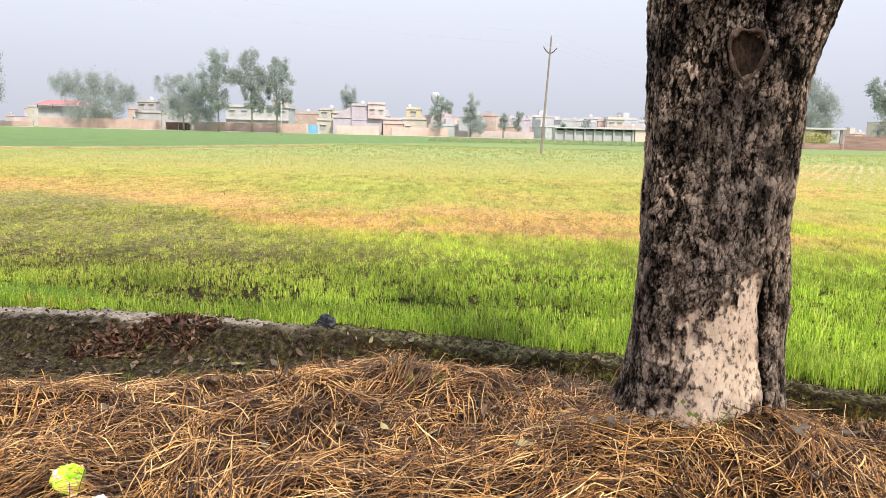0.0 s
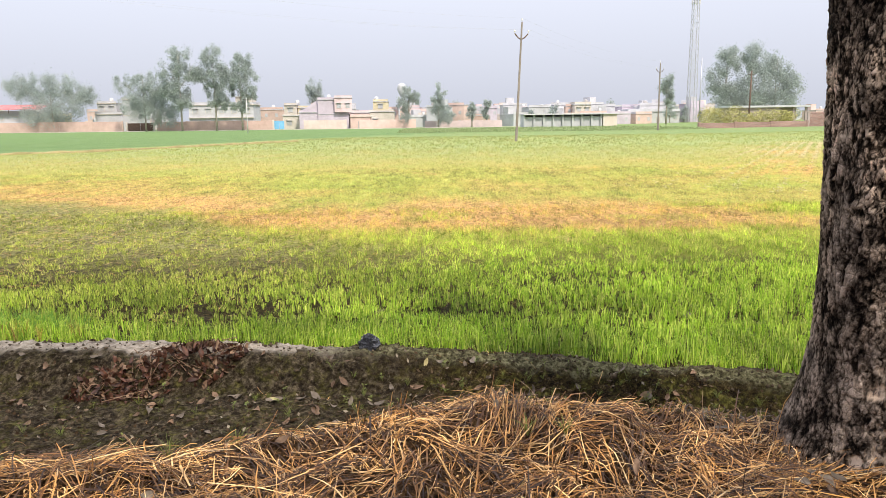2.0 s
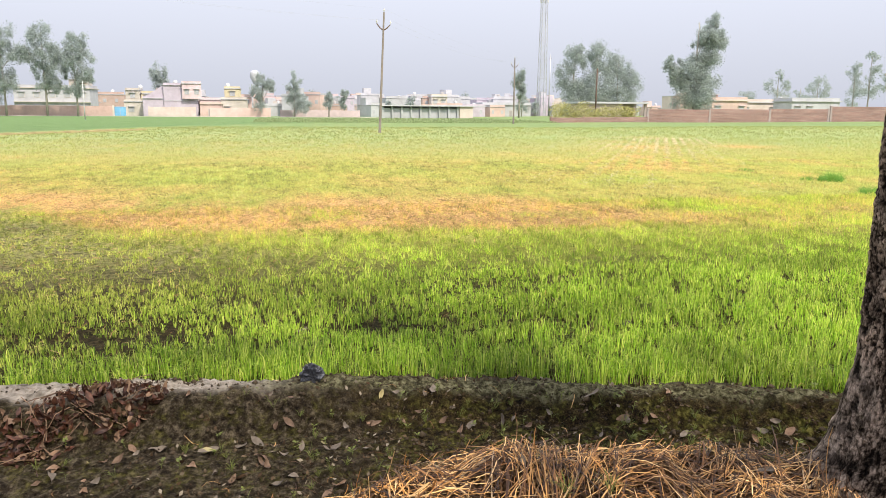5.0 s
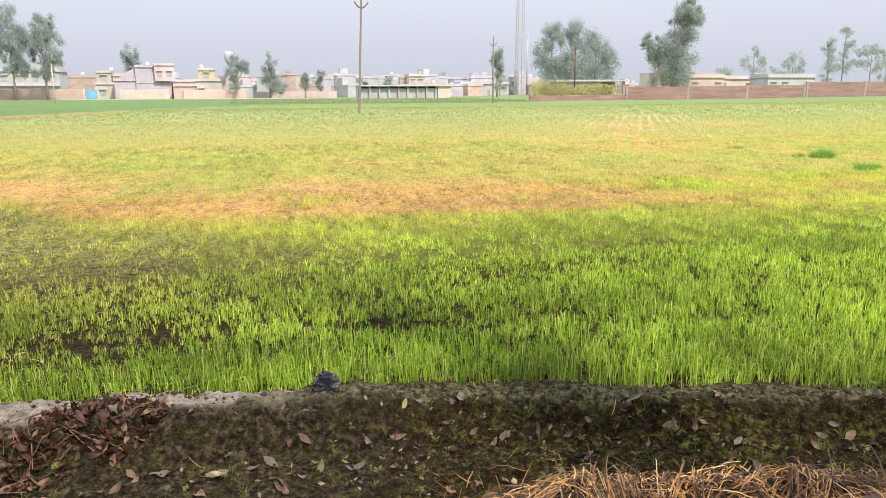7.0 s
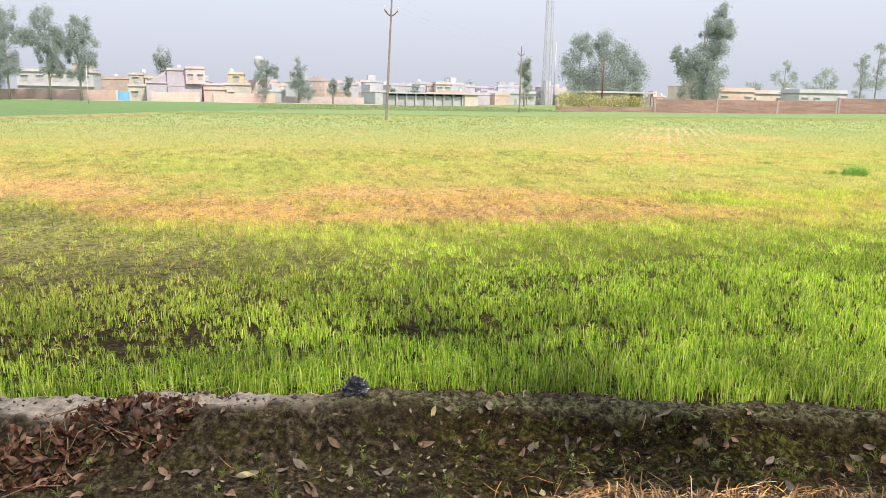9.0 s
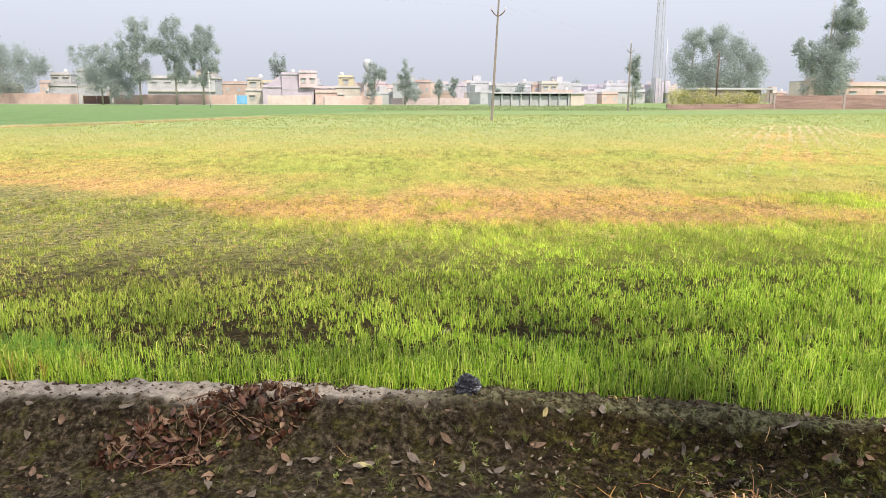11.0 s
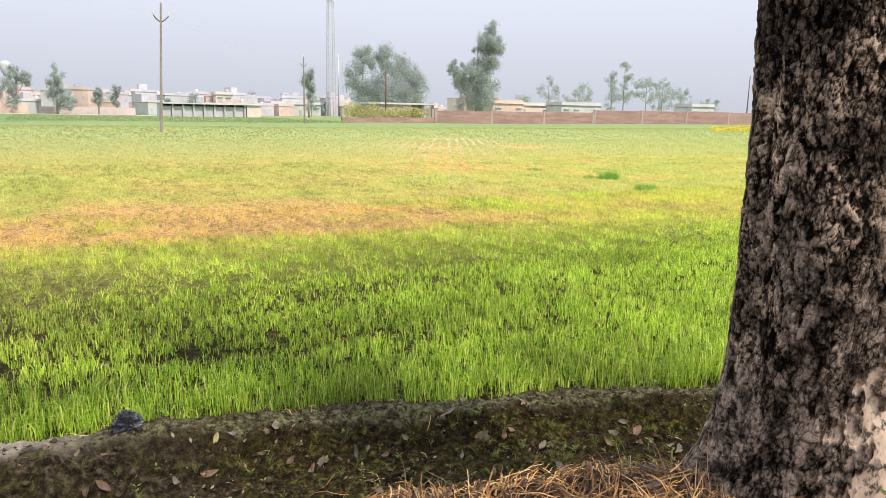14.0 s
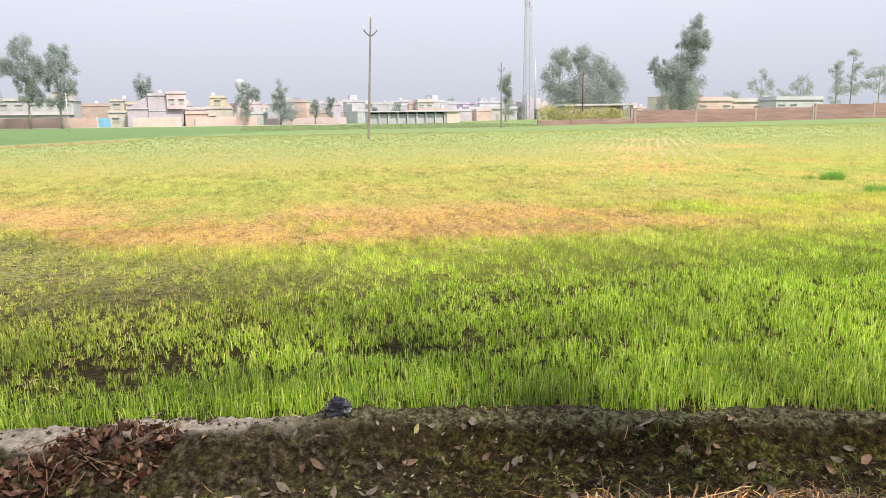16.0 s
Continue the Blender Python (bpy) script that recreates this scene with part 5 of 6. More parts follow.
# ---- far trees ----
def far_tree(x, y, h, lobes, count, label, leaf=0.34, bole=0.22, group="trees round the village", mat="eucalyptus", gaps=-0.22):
    """A tapered stem with limbs, and separate leaf sprays gathered into lobes: (x, z, radius across, radius up)."""
    rg = np.random.default_rng(int(abs(x) * 13 + h * 7))
    t = empty("tree", pose(x, y, h1(x, y) - 0.05), label, "tree", group)
    bm = bmesh.new()
    tube(bm, [(0, 0, 0), (0.05, 0, h * 0.3), (-0.1, 0.05, h * 0.6), (0.05, 0, h * 0.93)], [bole * 1.3, bole, bole * 0.6, bole * 0.2], 8)
    part("trunk", bm, MAT["trunk"], t, smoothed=True)
    for lx, lz, rx, rz in lobes:
        bm = bmesh.new()
        z0 = max(h * 0.2, lz - rz * 1.2)
        tube(bm, [(0, 0, z0 * 0.9), (lx * 0.6, 0.2, (z0 + lz) / 2), (lx, 0, lz + rz * 0.4)], [bole * 0.5, bole * 0.35, bole * 0.1], 5)
        part("limb", bm, MAT["trunk"], t, smoothed=True)
    lob = np.array(lobes)
    area = lob[:, 2] * lob[:, 3]
    m = max(14 * len(lobes), count // 36)
    home = lob[rg.choice(len(lob), m, p=area / area.sum())]
    d = rg.standard_normal((m, 3))
    d = d / np.linalg.norm(d, axis=1)[:, None] * (rg.random(m) ** 0.42)[:, None]
    tuft = np.stack([home[:, 0] + d[:, 0] * home[:, 2], d[:, 1] * home[:, 2], home[:, 1] + d[:, 2] * home[:, 3]], 1)
    fat = (0.28 - 0.30 * gaps) * np.sqrt(home[:, 2] * home[:, 3] / 9) * rg.uniform(0.6, 1.5, m) + 0.12
    n = int(count * 4.8)
    pick = rg.integers(0, m, n)
    c = tuft[pick] + rg.standard_normal((n, 3)) * fat[pick][:, None] * [1.0, 1.0, 1.15]
    c[:, 2] = np.maximum(c[:, 2], 0.3)
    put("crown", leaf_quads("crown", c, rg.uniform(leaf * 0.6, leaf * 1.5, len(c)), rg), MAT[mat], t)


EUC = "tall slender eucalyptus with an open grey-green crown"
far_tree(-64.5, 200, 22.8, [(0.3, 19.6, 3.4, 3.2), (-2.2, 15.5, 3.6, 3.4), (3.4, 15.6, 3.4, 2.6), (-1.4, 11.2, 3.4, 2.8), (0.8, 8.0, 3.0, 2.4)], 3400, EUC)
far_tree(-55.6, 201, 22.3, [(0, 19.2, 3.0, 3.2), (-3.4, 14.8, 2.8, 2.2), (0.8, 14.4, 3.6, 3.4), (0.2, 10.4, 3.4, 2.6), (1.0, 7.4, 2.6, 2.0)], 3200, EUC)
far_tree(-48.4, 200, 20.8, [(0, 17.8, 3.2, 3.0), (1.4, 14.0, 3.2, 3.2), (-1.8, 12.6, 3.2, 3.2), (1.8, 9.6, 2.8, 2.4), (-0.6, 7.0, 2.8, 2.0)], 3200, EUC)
far_tree(-76, 205, 16.8, [(0, 13.4, 3.4, 2.8), (-5.0, 12.5, 3.2, 2.4), (4.2, 10.6, 4.2, 3.6), (0, 7, 6.0, 3.6), (5.5, 5.0, 4.6, 3.2)], 4600, "broad clump of grey-green trees behind the white house", gaps=-0.45)
far_tree(-106, 215, 16.5, [(-9, 12.4, 4.4, 3.0), (-3.5, 13.2, 4.6, 3.0), (3, 12.9, 5.0, 3.0), (8.5, 11, 4.4, 3.2), (0, 8, 10.0, 4.0), (0, 4.5, 9, 3)], 6200, "wide dense clump of trees above the village houses", gaps=-0.5)
far_tree(-127, 200, 22, [(0, 17, 3.4, 4.5), (0.6, 10, 3.0, 4)], 1800, EUC)
far_tree(-34.6, 236, 15.5, [(0, 12.5, 2.6, 2.6), (0.8, 9.5, 2.2, 2.0)], 1200, "small rounded tree behind the lilac house")
far_tree(-3.8, 216, 12.2, [(0, 9.6, 2.0, 2.4), (-1.8, 6.5, 2.4, 2.2), (1.8, 8, 1.6, 2.2), (-1, 3.4, 2.4, 1.8)], 1500, "slender tree with a broken crown beside a house")
far_tree(4.8, 216, 12.6, [(0, 9.8, 2.2, 2.6), (0.4, 6, 2.8, 2.4), (1.8, 3, 3.2, 2.0)], 1600, "dense dark tree above the village walls")
far_tree(14.5, 215, 7, [(0, 4.5, 1.0, 2.6)], 500, "narrow dark cypress-like tree")
far_tree(19.8, 225, 9, [(0, 7, 1.5, 1.6), (0, 4, 1.5, 1.6)], 600, "small rounded tree among houses")
far_tree(66.8, 200, 14.2, [(0, 11, 2.0, 2.8), (0.5, 7.5, 1.8, 2.4)], 1200, "slender tree behind a power pole")
far_tree(72.5, 175, 18, [(0, 15, 2.8, 3.2), (-1.5, 10, 3.2, 3.6), (0.5, 6, 4.0, 3.4), (0, 2.6, 3.6, 2.2)], 3600, "tall leafy tree of a dense grove", group="grove behind the shed", gaps=-0.4)
far_tree(78.2, 174, 18, [(0, 15, 3.0, 3.2), (0.5, 10, 4.0, 4.0), (0, 5.5, 4.4, 3.4), (0, 2.6, 4.0, 2.2)], 3400, "tall leafy tree of a dense grove", group="grove behind the shed", gaps=-0.4)
far_tree(85, 176, 16.8, [(-1, 13.8, 3.0, 3.2), (1.5, 11, 3.8, 3.4), (3, 8, 3.4, 3.2), (0, 5, 5.0, 3.2), (1, 2.6, 4.6, 2.2)], 3600, "tall leafy tree of a dense grove", group="grove behind the shed", gaps=-0.4)
far_tree(91, 150, 22.8, [(3.6, 20.6, 1.7, 2.2), (1.6, 17.6, 3.2, 2.2), (4.6, 16.6, 2.8, 2.6), (2.8, 13.6, 3.8, 2.4), (-0.4, 10.6, 4.6, 3.0), (0.6, 7.2, 5.0, 3.6), (0, 3.8, 4.6, 2.6), (-5.4, 11.8, 2.2, 2.2), (-4.8, 8.8, 1.8, 1.6)], 7600, "tall dark tree with a lopsided open crown beside the wall", bole=0.3, gaps=-0.35)
for fx, fy, fh, lobes, cnt in (
        (165.5, 220, 15.8, [(0, 13.6, 1.7, 1.9), (-3.0, 10.6, 2.6, 2.0), (3.4, 10.4, 2.4, 2.2), (0.4, 7.5, 3.4, 2.4)], 700),
        (157, 224, 9.4, [(0, 7.2, 3.0, 1.7), (-1.5, 4.5, 2.8, 2.0)], 450),
        (176, 222, 10.5, [(0, 8.0, 2.6, 1.8), (1.0, 5.0, 3.4, 2.4)], 520),
        (183, 222, 14.4, [(0, 11.8, 3.2, 2.2), (-3.0, 9.6, 2.8, 2.4), (2.6, 8.6, 2.6, 2.4), (0, 6, 4.0, 2.2)], 850),
        (194, 218, 20.5, [(0, 17.6, 1.7, 2.4), (-1.0, 13.5, 2.5, 3.0), (0.8, 9.5, 2.8, 3.0), (0, 5.5, 2.6, 2.4)], 950),
        (202, 220, 23.2, [(0, 20.8, 2.0, 2.2), (1.4, 17.0, 2.2, 2.2), (-0.8, 13.2, 2.4, 2.4), (0.8, 8.8, 2.6, 2.6)], 900),
        (216, 222, 17.6, [(-4.6, 14.0, 3.0, 1.5), (0, 15.4, 4.2, 1.6), (4.2, 14.2, 3.6, 1.7), (-6.0, 10.4, 2.6, 2.0), (3.0, 10.2, 4.0, 2.4)], 1200),
        (227, 224, 17.8, [(0, 14.6, 4.2, 2.6), (4, 11.6, 4.0, 2.8), (-3, 9.4, 4.4, 3.2), (2, 5.6, 5.0, 2.8)], 1500),
        (240, 226, 14.6, [(0, 11.4, 4.2, 2.4), (2, 7.4, 4.6, 2.8)], 800),
        (262, 230, 12.0, [(0, 9.2, 4.2, 2.2), (-2, 5.8, 4.6, 2.6)], 700)):
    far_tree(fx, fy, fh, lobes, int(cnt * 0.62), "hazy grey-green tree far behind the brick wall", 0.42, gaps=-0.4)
tr = random.Random(8)
for k in range(30):
    ty = tr.uniform(236, 330)
    tx, th = tr.uniform(-0.02, 0.36) * ty, tr.uniform(5.5, 10.5)
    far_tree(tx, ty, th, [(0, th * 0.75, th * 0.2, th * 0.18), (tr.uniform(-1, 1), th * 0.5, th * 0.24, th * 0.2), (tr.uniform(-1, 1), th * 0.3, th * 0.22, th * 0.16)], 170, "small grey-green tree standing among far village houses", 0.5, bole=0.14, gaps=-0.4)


def shrubs(name, x0, x1, y0, y1, h, n, mat, label, size, lean=0.0):
    rg = np.random.default_rng(int(x0 * 3 + 500))
    x, y = rg.uniform(x0, x1, n), rg.uniform(y0, y1, n)
    top = h * (0.55 + 0.45 * fbm(x * 0.5, y * 0.5, 3, 17))
    x = x + lean * (y - y0)
    c = np.stack([x, y, height(x, y) + rg.random(n) * top], 1)
    tagged(put(name, leaf_quads(name, c, rg.uniform(size * 0.5, size, n), rg), MAT[mat]), label, name, kind="stuff")


shrubs("scrub", 46, 62, 119.5, 123, 4.6, 6000, "dry_scrub", "yellow-green scrub growing behind a low brick wall", 0.4)
# greens washed out so the far strip looks hazed
MAT["fodder"] = leafy("haze_paled_fodder", [(0, (0.24, 0.30, 0.13)), (0.5, (0.31, 0.37, 0.17)), (1, (0.38, 0.43, 0.21))], 0.4)
shrubs("fodder_crop", -4, 44, 113, 160, 0.6, 26000, "fodder", "taller green fodder crop beyond the wheat field", 0.36)
shrubs("mustard_crop", 74, 125, 66, 80, 0.8, 7000, "mustard", "strip of yellow flowering mustard beside the wall", 0.4, 1.15)


# ---- small things by the ditch ----
def leaf_mesh(name, length, width, curl, fold, seed):
    """One dry leaf: pointed, folded along its rib, curled, with a stalk."""
    rg = random.Random(seed)
    v, q = [], []
    for i in range(7):
        u = i / 6
        half = width / 2 * math.sin(math.pi * min(1, u * 0.96 + 0.03)) ** 0.75 * (1 - 0.25 * u)
        z = curl * length * (u - 0.5) ** 2 * 2
        wave = 0.12 * width * math.sin(u * 7 + seed)
        for s in (-1, -0.5, 0, 0.5, 1):
            v.append(((u - 0.5) * length, s * half + rg.uniform(-0.02, 0.02) * width, z + abs(s) * fold * half + wave * s * abs(s)))
    for i in range(6):
        for s in range(4):
            a = i * 5 + s
            q.append((a, a + 1, a + 6, a + 5))
    n = len(v)
    v += [(-0.5 * length, -0.0012, 0.002), (-0.5 * length, 0.0012, 0.002), (-0.68 * length, 0.0010, 0.004), (-0.68 * length, -0.0010, 0.004)]
    q.append((n, n + 1, n + 2, n + 3))
    return mesh_of(name, v, q, smoothed=True)


def resting(x, y, turn, tip=0.0, side=0.0, lift=0.006):
    """A pose flat on the ground at that place, turned, then tipped."""
    e = 0.04
    n = Vector((h1(x - e, y) - h1(x + e, y), h1(x, y - e) - h1(x, y + e), 2 * e)).normalized()
    up = Vector((0, 0, 1)).rotation_difference(n).to_matrix().to_4x4()
    return Matrix.Translation((x, y, h1(x, y) + lift)) @ up @ pose(0, 0, 0, tip, side, turn)


LEAVES = [leaf_mesh("dead_leaf", ln, wd, cu, fo, k) for k, (ln, wd, cu, fo) in enumerate(
    ((0.085, 0.040, 0.20, 0.25), (0.07, 0.036, 0.45, 0.5), (0.095, 0.045, 0.1, 0.15), (0.06, 0.034, 0.6, 0.3), (0.08, 0.038, -0.25, 0.4)))]
for me in LEAVES:
    me.materials.append(MAT["dead_leaf"])
PALE = [m.copy() for m in LEAVES[:3]]
for me in PALE:
    me.materials.clear()
    me.materials.append(MAT["yellow_leaf"])
MAT["grey_leaf"] = surface("bleached_leaf", (0.095, 0.072, 0.052), (0.19, 0.15, 0.11), 30, 0.7, 0.3, 0.004, random_tint=0.25, space="obj")
GREY = [m.copy() for m in LEAVES]
for me in GREY:
    me.materials.clear()
    me.materials.append(MAT["grey_leaf"])
dice = random.Random(21)


def fallen(x, y, meshes, label, group, lift=0.006, scale=1.0):
    ob = new("fallen_leaf", dice.choice(meshes))
    ob.matrix_basis = resting(x, y, dice.uniform(0, 360), dice.gauss(0, 14), dice.gauss(0, 14), lift + 0.004) @ Matrix.Diagonal((scale, scale, scale, 1))
    tagged(ob, label, "leaf", group)


YELLOW_L, BROWN_L, GREY_L = "yellowed fallen leaf lying in the muddy ditch", "brown dry fallen leaf lying in the muddy ditch", "bleached grey fallen leaf lying in the muddy ditch"
fallen(-1.307, 5.144, PALE, YELLOW_L, "leaves in the ditch", scale=1.2)
for x, y in ((-0.804, 5.10), (-0.94, 5.32), (-0.87, 5.30), (0.2, 5.146), (0.515, 5.07), (-1.02, 5.0), (-0.62, 5.05), (1.72, 4.63), (1.05, 4.95), (1.16, 4.88)):
    fallen(x, y, LEAVES + GREY[:2], BROWN_L, "leaves in the ditch")
for k in range(230):
    x = dice.uniform(-3.2, 2.6)
    lo, hi = float(lip_y(x)) + 0.2, float(crest_y(x)) - 0.06
    y = dice.uniform(lo, hi)
    pick = dice.random()
    if pick < 0.05:
        fallen(x, y, PALE, YELLOW_L, "leaves in the ditch", scale=dice.uniform(0.5, 0.9))
    elif pick < 0.5:
        fallen(x, y, GREY, GREY_L, "leaves in the ditch", scale=dice.uniform(0.5, 1.25))
    else:
        fallen(x, y, LEAVES, BROWN_L, "leaves in the ditch", scale=dice.uniform(0.5, 1.25))
for x, y in ((0.01, 2.968), (1.053, 3.092), (1.1, 3.0), (1.0, 2.9), (0.62, 2.75), (2.1, 3.0), (2.2, 2.75), (1.75, 2.75)):
    fallen(x, y, PALE + GREY, "pale dry leaf lying on loose straw", "leaves on the straw", 0.05)
for k in range(46):
    x = dice.uniform(-1.9, 2.6)
    y = dice.uniform(2.2, float(lip_y(x)) - 0.05)
    if math.hypot(x - 1.54, y - 3.33) > 0.5:
        fallen(x, y, LEAVES + GREY, "brown dry leaf lying on loose straw", "leaves on the straw", 0.045, dice.uniform(0.5, 1.0))
for x, y in ((-0.728, 7.057), (1.913, 6.648), (1.95, 6.66), (0.3, 6.3), (2.6, 6.0), (3.2, 6.9), (-1.8, 6.3), (0.9, 5.6), (0.4, 5.68), (1.5, 5.3), (1.2, 5.42), (-0.3, 5.78)):
    fallen(x, y, GREY, "bleached leaf caught among wheat seedlings", "leaves in the wheat", 0.03)


def leaf_pile(cx, cy, rx, ry, n, rise, label):
    p = empty("leaf_pile", pose(cx, cy, h1(cx, cy)), label, "leaf pile", "piles of dead leaves")
    back = p.matrix_basis.inverted()
    for k in range(n):
        a, q = dice.uniform(0, 6.283), math.sqrt(dice.random())
        x, y = cx + rx * q * math.cos(a), cy + ry * q * math.sin(a)
        ob = new("leaf", dice.choice(RUSTY + RUSTY + LEAVES[1:4]))
        ob.parent = p
        s = dice.uniform(0.5, 1.1)
        ob.matrix_basis = back @ resting(x, y, dice.uniform(0, 360), dice.gauss(0, 50), dice.gauss(0, 50), 0.008 + rise * (1 - q) * dice.random()) @ Matrix.Diagonal((s, s, s, 1))
    for k in range(n // 14):
        a, q = dice.uniform(0, 6.283), math.sqrt(dice.random())
        x, y = cx + rx * q * math.cos(a), cy + ry * q * math.sin(a)
        b = dice.uniform(0, 6.283)
        ln = dice.uniform(0.06, 0.16)
        bm = bmesh.new()
        pts = []
        for u in (-1, -0.3, 0.4, 1):
            px, py = x + math.cos(b) * ln * u + 0.01 * dice.gauss(0, 1), y + math.sin(b) * ln * u
            pts.append(back @ Vector((px, py, h1(px, py) + 0.02 + dice.uniform(0, 0.03))))
        tube(bm, pts, [0.003, 0.0025, 0.002, 0.001], 5)
        part("twig", bm, MAT["dead_leaf"], p)


MAT["rusty_leaf"] = surface("rust_brown_leaf", (0.016, 0.008, 0.005), (0.12, 0.048, 0.027), 22, 0.5, 0.3, 0.004, random_tint=0.55, space="obj")
RUSTY = [m.copy() for m in LEAVES]
for me in RUSTY:
    me.materials.clear()
    me.materials.append(MAT["rusty_leaf"])
leaf_pile(-1.90, 5.54, 0.34, 0.19, 250, 0.10, "heap of curled rust-brown dead leaves spilling over the ridge")
leaf_pile(-2.35, 5.34, 0.36, 0.18, 220, 0.08, "heap of dark brown dead leaves at the ridge's foot")


def grass_tuft(name, n, h, spread, w, seed, droop=0.9):
    """Blades that spring from one root."""
    rg = np.random.default_rng(seed)
    b = rg.uniform(0, 6.283, n)
    hh, lean = h * rg.uniform(0.45, 1.2, n), rg.uniform(0.15, droop, n)
    a = rg.uniform(0, 6.283, n)
    s = np.stack([np.cos(a), np.sin(a), 0 * a], 1) * (w / 2)
    m = np.stack([np.cos(b) * (lean * hh * 0.35 + spread * 0.6), np.sin(b) * (lean * hh * 0.35 + spread * 0.6), hh * 0.6], 1)
    t = np.stack([np.cos(b) * (lean * hh + spread), np.sin(b) * (lean * hh + spread), hh * (1 - 0.35 * lean)], 1)
    v = np.concatenate([[(0, 0, -0.005)], np.stack([m + s, m - s, t], 1).reshape(-1, 3)])
    k = 1 + np.arange(n)[:, None] * 3
    return mesh_of(name, v, None, np.concatenate([np.concatenate([0 * k, k, k + 1], 1), k + [1, 0, 2]]))


def seedling(name, seed):
    """A small broad-leaved weed: a stem with alternate rounded leaves."""
    rg = random.Random(seed)
    h = rg.uniform(0.025, 0.06)
    zs = [0.0] + sorted(h * (0.35 + 0.65 * rg.random()) for _ in range(rg.randint(5, 9)))
    v, q = [], []
    for i, z in enumerate(zs):
        v += [(-0.0012, 0, z), (0.0012, 0.0004, z)]
        if i:
            q.append((2 * i - 2, 2 * i - 1, 2 * i + 1, 2 * i))
    for i, z in enumerate(zs[1:], 1):
        a, r = i * 2.4 + rg.random(), rg.uniform(0.006, 0.013)
        d, p = Vector((math.cos(a), math.sin(a), 0.35)), Vector((-math.sin(a), math.cos(a), 0))
        c = Vector((0, 0, z))
        k = len(v)
        v += [tuple(c + d * r + p * r * 0.55), tuple(c + d * r * 2.1), tuple(c + d * r - p * r * 0.55)]
        q.append((2 * i, k, k + 1, k + 2))
    return mesh_of(name, v, q)


GRASS = [grass_tuft("weed", n, h, 0.012, 0.0032, k) for k, (n, h) in enumerate(((14, 0.09), (20, 0.07), (9, 0.12), (26, 0.10)))]
SEED = [seedling("weed", k) for k in range(4)]
for me in GRASS + SEED:
    me.materials.append(MAT["weed"])
for k in range(340):
    x = dice.triangular(-3.0, 2.6, 1.3)
    lo, hi = float(lip_y(x)) + 0.1, float(crest_y(x)) + 0.02
    y = dice.uniform(lo, hi)
    grassy = dice.random() < 0.6 and y < hi - 0.12
    ob = new("weed", dice.choice(GRASS if grassy else SEED))
    s = dice.uniform(0.4, 0.95) if grassy else dice.uniform(0.7, 1.3)
    ob.matrix_basis = Matrix.Translation((x, y, h1(x, y))) @ pose(0, 0, 0, dice.gauss(0, 8), dice.gauss(0, 8), dice.uniform(0, 360)) @ Matrix.Diagonal((s, s, s, 1))
    tagged(ob, "thin yellow-green grass tuft in the muddy ditch" if grassy else "small broad-leaved green weed on the muddy bank", "weed", "weeds in the ditch")
for x, y, h in ((-1.35, 3.42, 0.08), (-1.1, 3.5, 0.07), (0.1, 3.55, 0.08), (0.25, 3.5, 0.06)):
    ob = new("weed", GRASS[3])
    ob.matrix_basis = pose(x, y, h1(x, y) + 0.02, 0, 0, x * 90)
    tagged(ob, "green weed growing through the straw", "weed", "weeds in the straw")

# sprig at the foot of the tree
sprig = empty("sprig", pose(1.42, 2.86, h1(1.42, 2.86)), "green broad-leaved sprig sprouting beside the tree trunk", "plant")
for k, (a, ln) in enumerate(((30, 0.12), (150, 0.13), (330, 0.10))):
    bm = bmesh.new()
    d = Vector((math.cos(radians(a)), math.sin(radians(a)) * 0.6, 0.8))
    tube(bm, [(0, 0, 0), d * ln * 0.5, d * ln], [0.003, 0.002, 0.0015], 5)
    stem = part("stem", bm, MAT["weed"], sprig)
    for s in (0.5, 0.75, 1.0):
        bm = bmesh.new()
        p, u = d * ln * s, Vector((d.y, -d.x, 0.2)).normalized() * (1 if s != 0.75 else -1)
        w = Vector((d.x, d.y, 0)).normalized() * 0.012
        vs = [bm.verts.new(t) for t in (p, p + u * 0.02 + w, p + u * 0.05, p + u * 0.02 - w)]
        bm.faces.new(vs)
        part("leaf", bm, MAT["weed"], stem)


# crumbs of soil on the bank and in the ditch
def clods(n):
    rg = np.random.default_rng(3)
    x = rg.uniform(-3.6, 3.6, n)
    lo, hi = lip_y(x) + 0.05, crest_y(x) + 0.3
    y = lo + (hi - lo) * rg.random(n)
    s = 0.003 + 0.012 * rg.random(n) ** 4 + 0.02 * rg.random(n) ** 14
    o = np.stack([x, y, height(x, y) + s * 0.2], 1)
    corner = np.array([(1, 0, 0), (-1, 0, 0), (0, 1, 0), (0, -1, 0), (0, 0, 0.8), (0, 0, -0.8)])
    v = (o[:, None, :] + corner[None] * s[:, None, None] * rg.uniform(0.35, 1.5, (n, 6, 1))).reshape(-1, 3)
    k = np.arange(n)[:, None] * 6
    tris = np.concatenate([k + f for f in ([0, 2, 4], [2, 1, 4], [1, 3, 4], [3, 0, 4], [2, 0, 5], [1, 2, 5], [3, 1, 5], [0, 3, 5])])
    tagged(put("soil_crumbs", mesh_of("soil_crumbs", v, None, tris), surface("dark_crumbs", (0.022, 0.015, 0.008), (0.10, 0.07, 0.04), 12, 0.95, 0.5)), "dark crumbs of moist earth scattered along the ditch", "soil", kind="stuff")


clods(9000)


